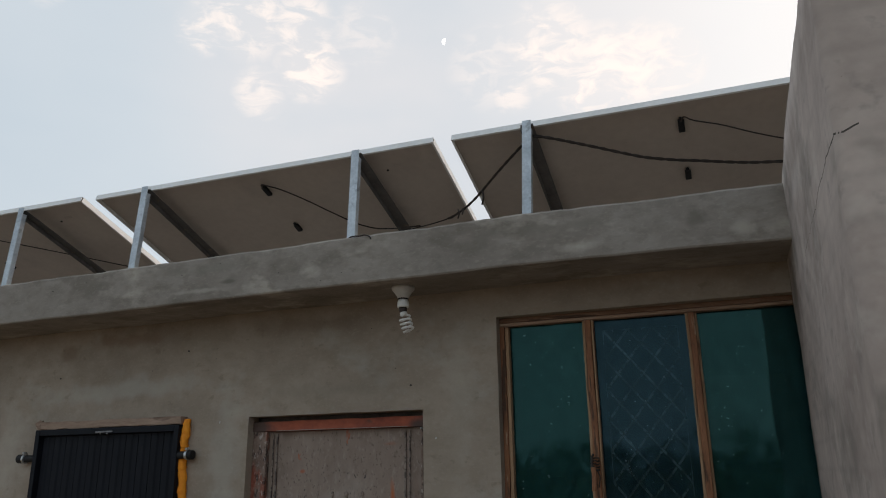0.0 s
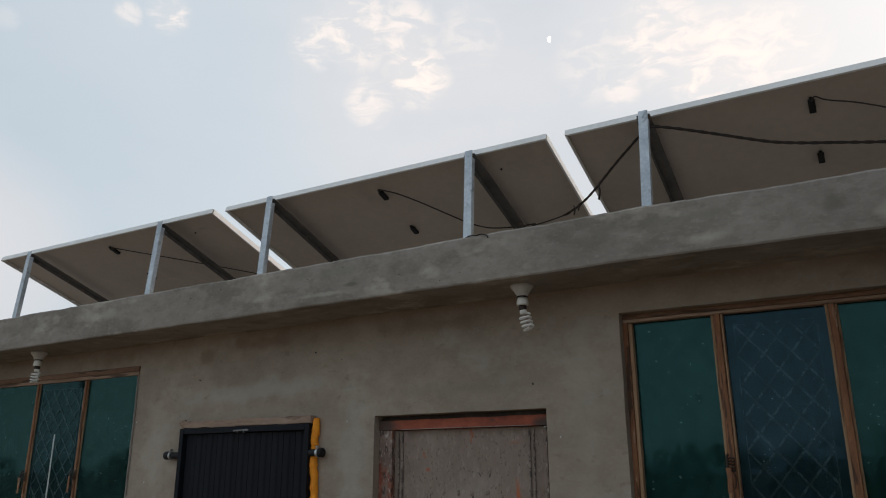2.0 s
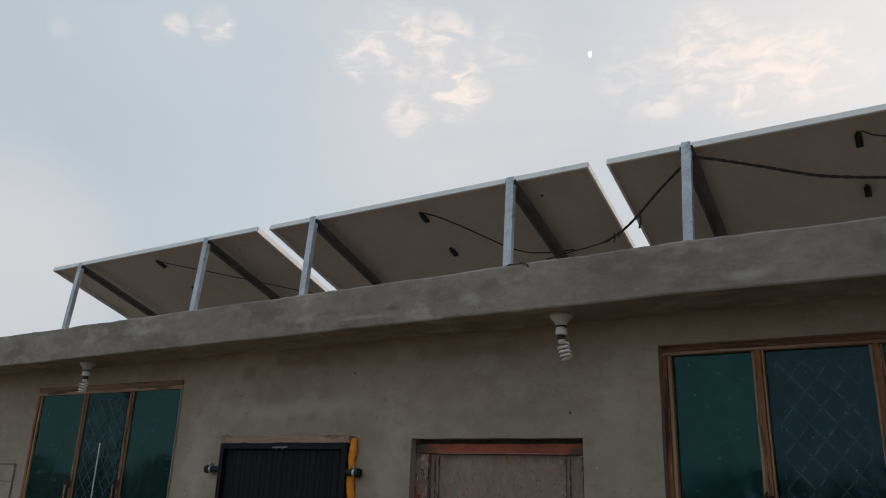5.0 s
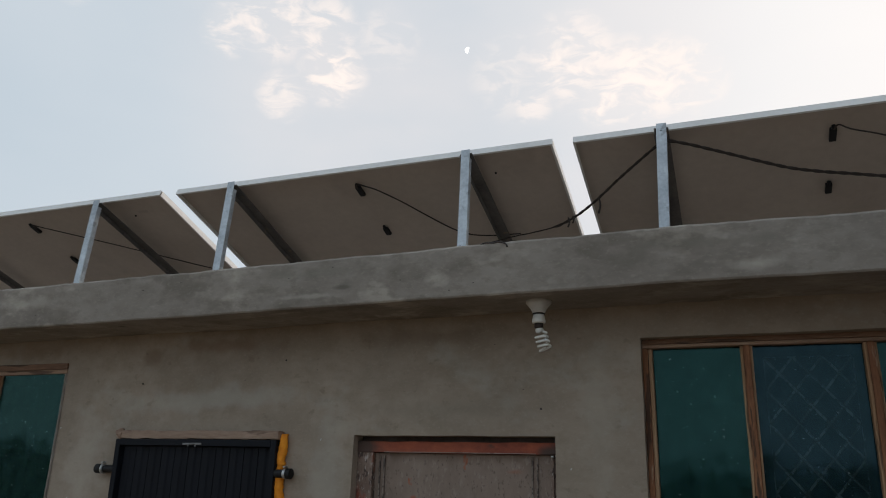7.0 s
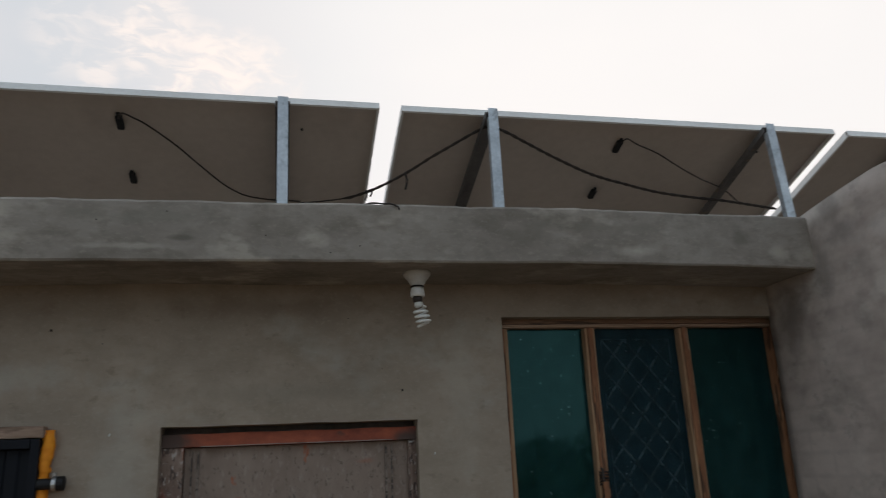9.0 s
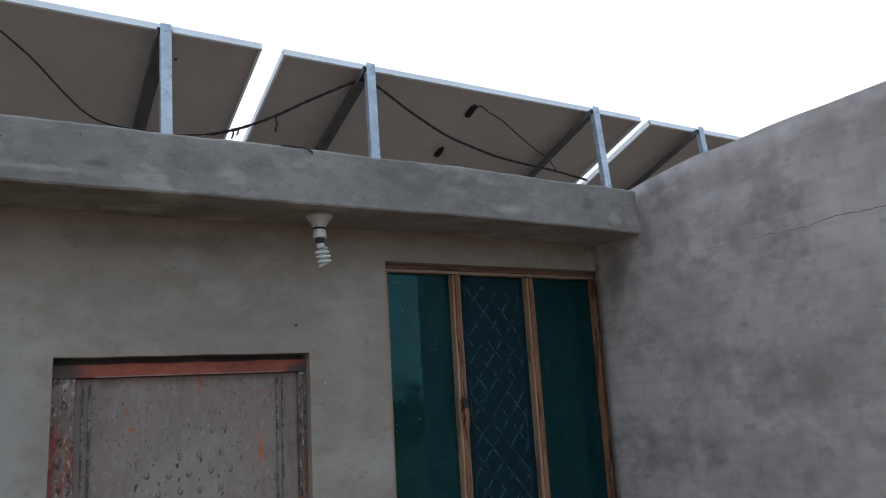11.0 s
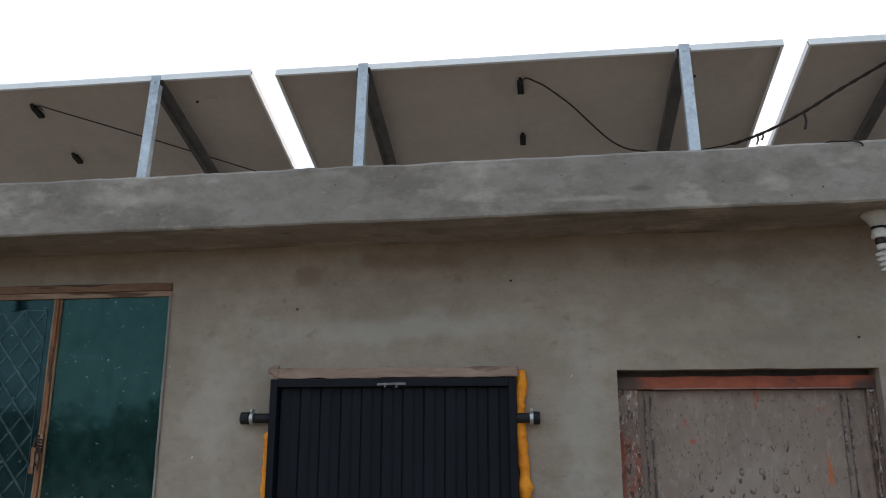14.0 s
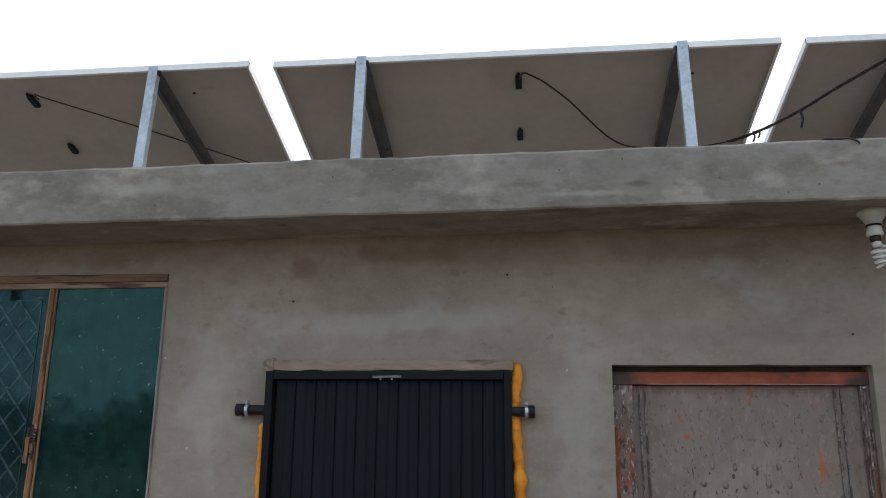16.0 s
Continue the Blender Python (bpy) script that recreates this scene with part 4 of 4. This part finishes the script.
def build_panel(jx=0.0, length=PANEL_L):
    p = thing("solar_panel", "framed solar panel with a white underside, tilted on posts", "solar panel", group="solar panels on the roof")
    L_, W_, T_, f = length, PANEL_W, PANEL_T, 0.011

    def channel(x0, x1, y0, y1, side):
        b = box(x0, x1, y0, y1, 0, 0.002)
        if side == "front":
            box(x0, x1, y0, y0 + 0.0022, 0.0021, T_, 0, b)
        if side == "back":
            box(x0, x1, y1 - 0.0022, y1, 0.0021, T_, 0, b)
        if side == "left":
            box(x0, x0 + 0.0022, y0, y1, 0.0021, T_, 0, b)
        if side == "right":
            box(x1 - 0.0022, x1, y0, y1, 0.0021, T_, 0, b)
        return b

    part("frame_rail", channel(0, L_, 0, f, "front"), ALU, p)
    part("frame_rail", channel(0, L_, W_ - f, W_, "back"), ALU, p)
    part("frame_rail", channel(0, f, f + 0.0005, W_ - f - 0.0005, "left"), ALU, p)
    part("frame_rail", channel(L_ - f, L_, f + 0.0005, W_ - f - 0.0005, "right"), ALU, p)
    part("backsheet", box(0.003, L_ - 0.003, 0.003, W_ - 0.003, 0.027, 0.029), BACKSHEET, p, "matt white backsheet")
    part("cell_glass", box(0.003, L_ - 0.003, 0.003, W_ - 0.003, 0.0295, 0.034), CELLS, p, "dark cells under glass")
    for y in (0.15, 0.545):
        mx, h = L_ / 2 + jx, 0.080 if y < 0.3 else 0.066
        j = part("junction_box", box(mx - 0.015, mx + 0.015, y, y + h, 0.008, 0.0268, 0.003), RUBBER, p, "black junction box")
        part("gland", tube([(mx, y - 0.018, 0.016), (mx, y + 0.001, 0.016)], 0.009, 10), RUBBER, j)
    part("sticker", box(L_ - 0.30, L_ - 0.23, 0.150, 0.172, 0.0262, 0.0268), STICKER, p, "faded paper label")
    part("drain_plug", lathe([(0.006, 0.0), (0.006, 0.006), (0.003, 0.008)], (L_ - 0.345, 0.185, 0.0185), 8), RUBBER, p, "small dark plug", smooth=True)
    return p


def panel_pose(x, up):
    return pose(x, EDGE_Y, EDGE_Z + up, -SLOPE, 0, 0)


build_panel(-0.012, 2.395).matrix_basis = panel_pose(-3.987, 0.020)
first = build_panel()
first.matrix_basis = panel_pose(-1.470, 0.010)
for x, up in ((0.922, 0.004), (3.290, 0.0)):
    copy_thing(first, panel_pose(x, up))


def build_support():
    """A front post with the rafter that carries the panels backwards."""
    s = thing("panel_support", "galvanised steel post with a sloping rafter", "panel support", group="posts under the solar panels")
    base = EDGE_Z - ROOF + 0.004
    h = base + 0.010
    b = box(-0.0225, 0.0225, -0.004, 0.0, -0.03, h)
    box(-0.0225, -0.019, 0.0002, 0.028, -0.03, h - 0.045, 0, b)
    box(0.019, 0.0225, 0.0002, 0.028, -0.03, h - 0.045, 0, b)
    lean = lambda z: -0.055 * (h - z) / h
    for v in b.verts:
        v.co.y += lean(v.co.z)
    part("post", b, GALV, s, "light galvanised channel post")
    part("base_plate", box(-0.06, 0.06, -0.085, 0.035, -0.03, 0.006, 0.001), GALV, s)
    for z in (h - 0.035, 0.09):
        part("bolt", tube([(0.0, -0.0041 + lean(z), z), (0.0, -0.008 + lean(z), z)], 0.005, 6), GALV, s)
    r = bmesh.new()
    k = math.tan(radians(SLOPE))
    y0, y1 = 0.008, 1.20
    zt = lambda y: base - 0.010 - k * (y - 0.02)
    for xa, xb, ta, tb in ((-0.034, 0.030, 0.004, 0.0), (-0.034, -0.029, 0.032, 0.0042)):
        vs = [r.verts.new((x, y, zt(y) - t)) for x in (xa, xb) for y in (y0, y1) for t in (ta, tb)]
        for quad in ((0, 1, 3, 2), (4, 6, 7, 5), (0, 4, 5, 1), (2, 3, 7, 6), (0, 2, 6, 4), (1, 5, 7, 3)):
            r.faces.new([vs[i] for i in quad])
    part("rafter", r, RAFTER, s, "dull steel angle rafter")
    part("rear_leg", box(-0.02, 0.02, y1 - 0.05, y1 - 0.046, -0.03, zt(y1 - 0.05) - 0.003), GALV, s)
    return s


POSTS = (-3.520, -2.036, -1.034, 0.388, 1.342, 2.792, 3.690)
sup = build_support()
sup.matrix_basis = pose(POSTS[0], 0.285, ROOF + 0.003)
for x, tip in zip(POSTS[1:], (0.4, 0.3, -0.4, 1.2, 0.0, 0.0)):
    copy_thing(sup, pose(x - 0.70 * math.sin(radians(tip)), 0.285, ROOF + 0.003, 0, tip, 0))


# ---- cables ----
def twisted(points, r, label):
    """Two strands laid round each other along the way."""
    way = smooth_line(points, 14)
    b, run, strands = bmesh.new(), 0.0, ([], [])
    for i, q in enumerate(way):
        run += (q - way[i - 1]).length if i else 0.0
        for k in (0, 1):
            a = run * 55 + math.pi * k
            strands[k].append(q + Vector((0.0, math.cos(a), math.sin(a))) * r * 0.34)
    for st in strands:
        tube(st, r * 0.74, 6, b)
    return tagged(part("cable", b, WIRE, smooth=True), label, "cable")


def cable(points, r, label, mat=WIRE):
    return tagged(part("cable", tube(smooth_line(points, 8), r, 8), mat, smooth=True), label, "cable")


def under(x, y, drop=0.0):
    """A point on the underside of the panels."""
    return (x, y, EDGE_Z - (y - EDGE_Y) * math.tan(radians(SLOPE)) - drop)


cable([(0.30, 0.95, 3.19), (0.45, 0.93, 3.208), (0.566, 0.92, 3.218), (0.68, 0.885, 3.223), (0.76, 0.845, 3.230)], 0.0036, "thin brown wire along the roof edge")
twisted([(0.70, 0.875, 3.224), (0.737, 0.86, 3.227), (0.829, 0.80, 3.243), (0.91, 0.735, 3.264), (1.0, 0.65, 3.292), (1.10, 0.57, 3.338), (1.20, 0.49, 3.378), (1.29, 0.42, 3.413), (1.345, 0.36, 3.418),
       (1.43, 0.39, 3.408), (1.53, 0.44, 3.389), (1.655, 0.50, 3.362), (1.76, 0.53, 3.330), (1.878, 0.565, 3.298), (2.0, 0.62, 3.287), (2.138, 0.66, 3.274), (2.343, 0.69, 3.244), (2.533, 0.68, 3.217), (2.75, 0.68, 3.200), (3.1, 0.75, 3.19)], 0.0078, "dark twisted cable slung between the panel posts")
cable([under(-0.322, 0.470, -0.008), under(-0.30, 0.430, -0.002), under(-0.255, 0.447, 0.004), under(-0.20, 0.490, 0.004), under(-0.09, 0.590, 0.018), under(-0.002, 0.70, 0.024), under(0.095, 0.82, 0.028), under(0.16, 0.885, 0.026), under(0.225, 0.93, 0.020), under(0.332, 0.965, 0.01), under(0.48, 0.985, 0.0)], 0.0042, "thin dark lead from a panel's junction box")
cable([under(2.068, 0.470, -0.008), under(2.085, 0.438, -0.004), under(2.13, 0.430, 0.03), under(2.25, 0.455, 0.055), under(2.40, 0.52, 0.075), under(2.56, 0.60, 0.075), under(2.80, 0.765, 0.01), under(2.95, 0.86, 0.02)], 0.0036, "thin dark lead from a panel's junction box")
cable([under(-2.738, 0.470, -0.008), under(-2.735, 0.432, -0.004), under(-2.66, 0.47), under(-2.30, 0.68, 0.004), under(-2.0, 0.865, 0.006), under(-1.79, 0.99, 0.01), under(-1.6, 1.08, 0.02)], 0.0036, "thin dark lead from a panel's junction box")
for x, z, d in ((0.80, 3.236, 0.055), (0.825, 3.242, 0.040), (0.985, 3.285, 0.085)):
    y = 0.78 if x < 0.9 else 0.66
    cable([(x, y, z), (x + 0.006, y - 0.004, z - d * 0.5), (x - 0.003, y - 0.002, z - d)], 0.0045 if d < 0.08 else 0.0055, "short loose cable tail tied to the slung cable")
cable([(0.675, -0.318, ROOF + 0.004), (0.70, -0.328, ROOF + 0.007), (0.735, -0.334, ROOF + 0.003), (0.76, -0.332, ROOF + 0.005), (0.785, -0.337, ROOF - 0.006), (0.792, -0.338, ROOF - 0.018)], 0.0032, "scrap of dark cable lying on the roof edge")


# ---- lamps on the soffit ----
def build_lamp(at, tilt, turn):
    l = thing("ceiling_lamp", "white batten lampholder with a spiral energy-saving bulb, unlit", "lamp", at, group="lamps under the roof edge")
    part("rose", lathe([(0.050, 0.0), (0.050, -0.010), (0.046, -0.016), (0.034, -0.030), (0.026, -0.044), (0.024, -0.050)], steps=24), ROSE, l, smooth=True)
    part("collar", lathe([(0.0235, -0.0501), (0.0235, -0.056)], steps=20), RUBBER, l, "dark gap ring", smooth=True)
    part("holder", lathe([(0.021, -0.0561), (0.024, -0.066), (0.026, -0.078), (0.026, -0.088), (0.023, -0.090)], steps=20), WHITE, l, smooth=True)
    part("cap", lathe([(0.017, -0.0901), (0.017, -0.106), (0.014, -0.110)], steps=16), WIRE, l, "dark bulb cap", smooth=True)
    bulb = part("bulb", lathe([(0.013, 0.0), (0.016, -0.006), (0.016, -0.016), (0.011, -0.020)], steps=16), WHITE, l, "white bulb base", smooth=True)
    bulb.matrix_basis = pose(0, 0, -0.108, tilt[0], tilt[1], turn)
    pts = []
    for i in range(97):
        a = i / 96 * 3.5 * 2 * math.pi
        pts.append((0.023 * math.cos(a), 0.023 * math.sin(a), -0.024 - 0.062 * i / 96))
    part("spiral_tube", tube([(0.008, 0, -0.016)] + pts + [(0.006, 0.0, -0.080)], 0.0050, 8), TUBE, bulb, smooth=True)
    return l


build_lamp((0.873, -0.18, SOFFIT + FALL * 0.873 + 0.001), (4, -15), 0)
build_lamp((-2.49, -0.165, SOFFIT - FALL * 2.49 + 0.001), (0, 5), 40)

# ---- nails and chips in the plaster ----
nail_me = mesh_of(lathe([(0.006, 0.0), (0.006, 0.003), (0.0025, 0.0032), (0.0025, -0.02)], steps=8), "nail", WIRE, True)
for i, (x, z) in enumerate(((-0.373, 2.388), (-1.198, 2.295), (0.835, 2.158), (0.640, 2.425), (0.762, 2.237), (-0.592, 2.301), (-0.205, 2.340))):
    ob = new("nail", nail_me)
    ob.matrix_basis = pose(x, -0.006, z, 90, 0, 0) @ Matrix.Scale(0.75 if i < 3 else 0.3, 4)
    tagged(ob, "small rusty nail head in the plaster", "nail", "nails in the wall")
for x, z in ((-1.626, 2.597), (-0.972, 2.683), (-0.757, 2.705), (0.030, 2.717), (0.343, 2.641), (0.654, 2.610), (0.555, 2.585), (-0.182, 2.684)):
    ob = new("nail", nail_me)
    ob.matrix_basis = pose(x, FRONT - 0.004, z, 90, 0, 0) @ Matrix.Scale(0.4, 4)
    tagged(ob, "small dark nail head in the edge beam", "nail", "nails in the wall")

nick = bmesh.new()
bmesh.ops.create_icosphere(nick, subdivisions=2, radius=0.006)
for v in nick.verts:
    v.co *= 1 + 0.5 * noise.noise(v.co * 300)
nick_me = mesh_of(nick, "plaster_chip", ROSE)
for x, z, k in ((-0.161, 2.032, 0.75), (-1.582, 1.741, 0.8), (-1.70, 2.08, 0.6), (0.95, 1.93, 0.7)):
    ob = new("plaster_chip", nick_me)
    ob.matrix_basis = pose(x, -0.002, z, 0, 20, 0) @ Matrix.Diagonal((0.7 * k, 0.5, 1.2 * k, 1))
    tagged(ob, "small white splash of lime on the plaster", "lime splash", "lime splashes on the wall")

# ---- moon ----
md = Vector((-0.289, 0.7975, 0.530)).normalized()
mb = bmesh.new()
arc = [(5.2 * math.sin(a * math.pi / 16), 5.2 * math.cos(a * math.pi / 16)) for a in range(17)] + [(-0.8 * math.sin(a * math.pi / 16), 5.2 * math.cos(a * math.pi / 16)) for a in range(15, 0, -1)]
mb.faces.new([mb.verts.new((x, y, 0)) for x, y in arc])
moon = part("moon", mb, glow("moonlight", (1.0, 0.99, 0.97), 1.15))
moon.matrix_basis = look(md * 1200, (0, 0, 0), 10)
tagged(moon, "small pale gibbous moon in the dusk sky", "moon", kind="structure")


# ---- far trees across the yard, which the window glass mirrors ----
def build_trees():
    rnd = random.Random(11)
    verts, faces, tv, tf = [], [], [], []

    def leaf(c, s):
        u = Vector((rnd.gauss(0, 1), rnd.gauss(0, 1), rnd.gauss(0, 1))).normalized()
        v = u.cross(Vector((rnd.gauss(0, 1), rnd.gauss(0, 1), rnd.gauss(0, 1)))).normalized()
        n = len(verts)
        verts.extend([c + u * s, c + v * s * 0.6, c - u * s, c - v * s * 0.6])
        faces.append((n, n + 1, n + 2, n + 3))

    for i in range(110):
        a = radians(rnd.uniform(-75, 75))
        r = rnd.uniform(48, 70)
        cx, cy = r * math.sin(a), -r * math.cos(a)
        h = 1.8 + r * math.tan(radians(rnd.choice((1.0, 1.3, 1.5, 1.7, 2.0, 2.3)))) * rnd.uniform(0.8, 1.3)
        n = len(tv)
        for z, w in ((0, 0.16), (h * 0.7, 0.06)):
            tv.extend([Vector((cx + w, cy, z)), Vector((cx - w * 0.5, cy + w * 0.87, z)), Vector((cx - w * 0.5, cy - w * 0.87, z))])
        tf.extend([(n, n + 1, n + 4, n + 3), (n + 1, n + 2, n + 5, n + 4), (n + 2, n, n + 3, n + 5)])
        clumps = [(Vector((cx + rnd.gauss(0, 1.3), cy + rnd.gauss(0, 1.0), rnd.uniform(0.12, 0.88) * h)), rnd.uniform(0.5, 1.1)) for _ in range(16)]
        for c, s in clumps:
            for _ in range(36):
                d = Vector((rnd.gauss(0, 1), rnd.gauss(0, 1), rnd.gauss(0, 0.7))) * s * 0.55
                leaf(c + d, rnd.uniform(0.10, 0.20))
    for i in range(420):
        a, r = radians(rnd.uniform(-78, 78)), rnd.uniform(30, 46)
        c = Vector((r * math.sin(a), -r * math.cos(a), 0))
        h = rnd.uniform(0.8, 2.1)
        for _ in range(60):
            leaf(c + Vector((rnd.gauss(0, 0.9), rnd.gauss(0, 0.5), rnd.uniform(0.05, 1.0) * h)), rnd.uniform(0.09, 0.20))
    me = bpy.data.meshes.new("far_trees")
    me.from_pydata(verts, [], faces)
    me.materials.append(LEAFAGE)
    t = tagged(new("far_trees", me), "distant dark green row of trees across the yard", "trees", kind="stuff")
    tm = bpy.data.meshes.new("trunks")
    tm.from_pydata(tv, [], tf)
    tm.materials.append(BARK)
    k = new("trunks", tm)
    k.parent = t


build_trees()
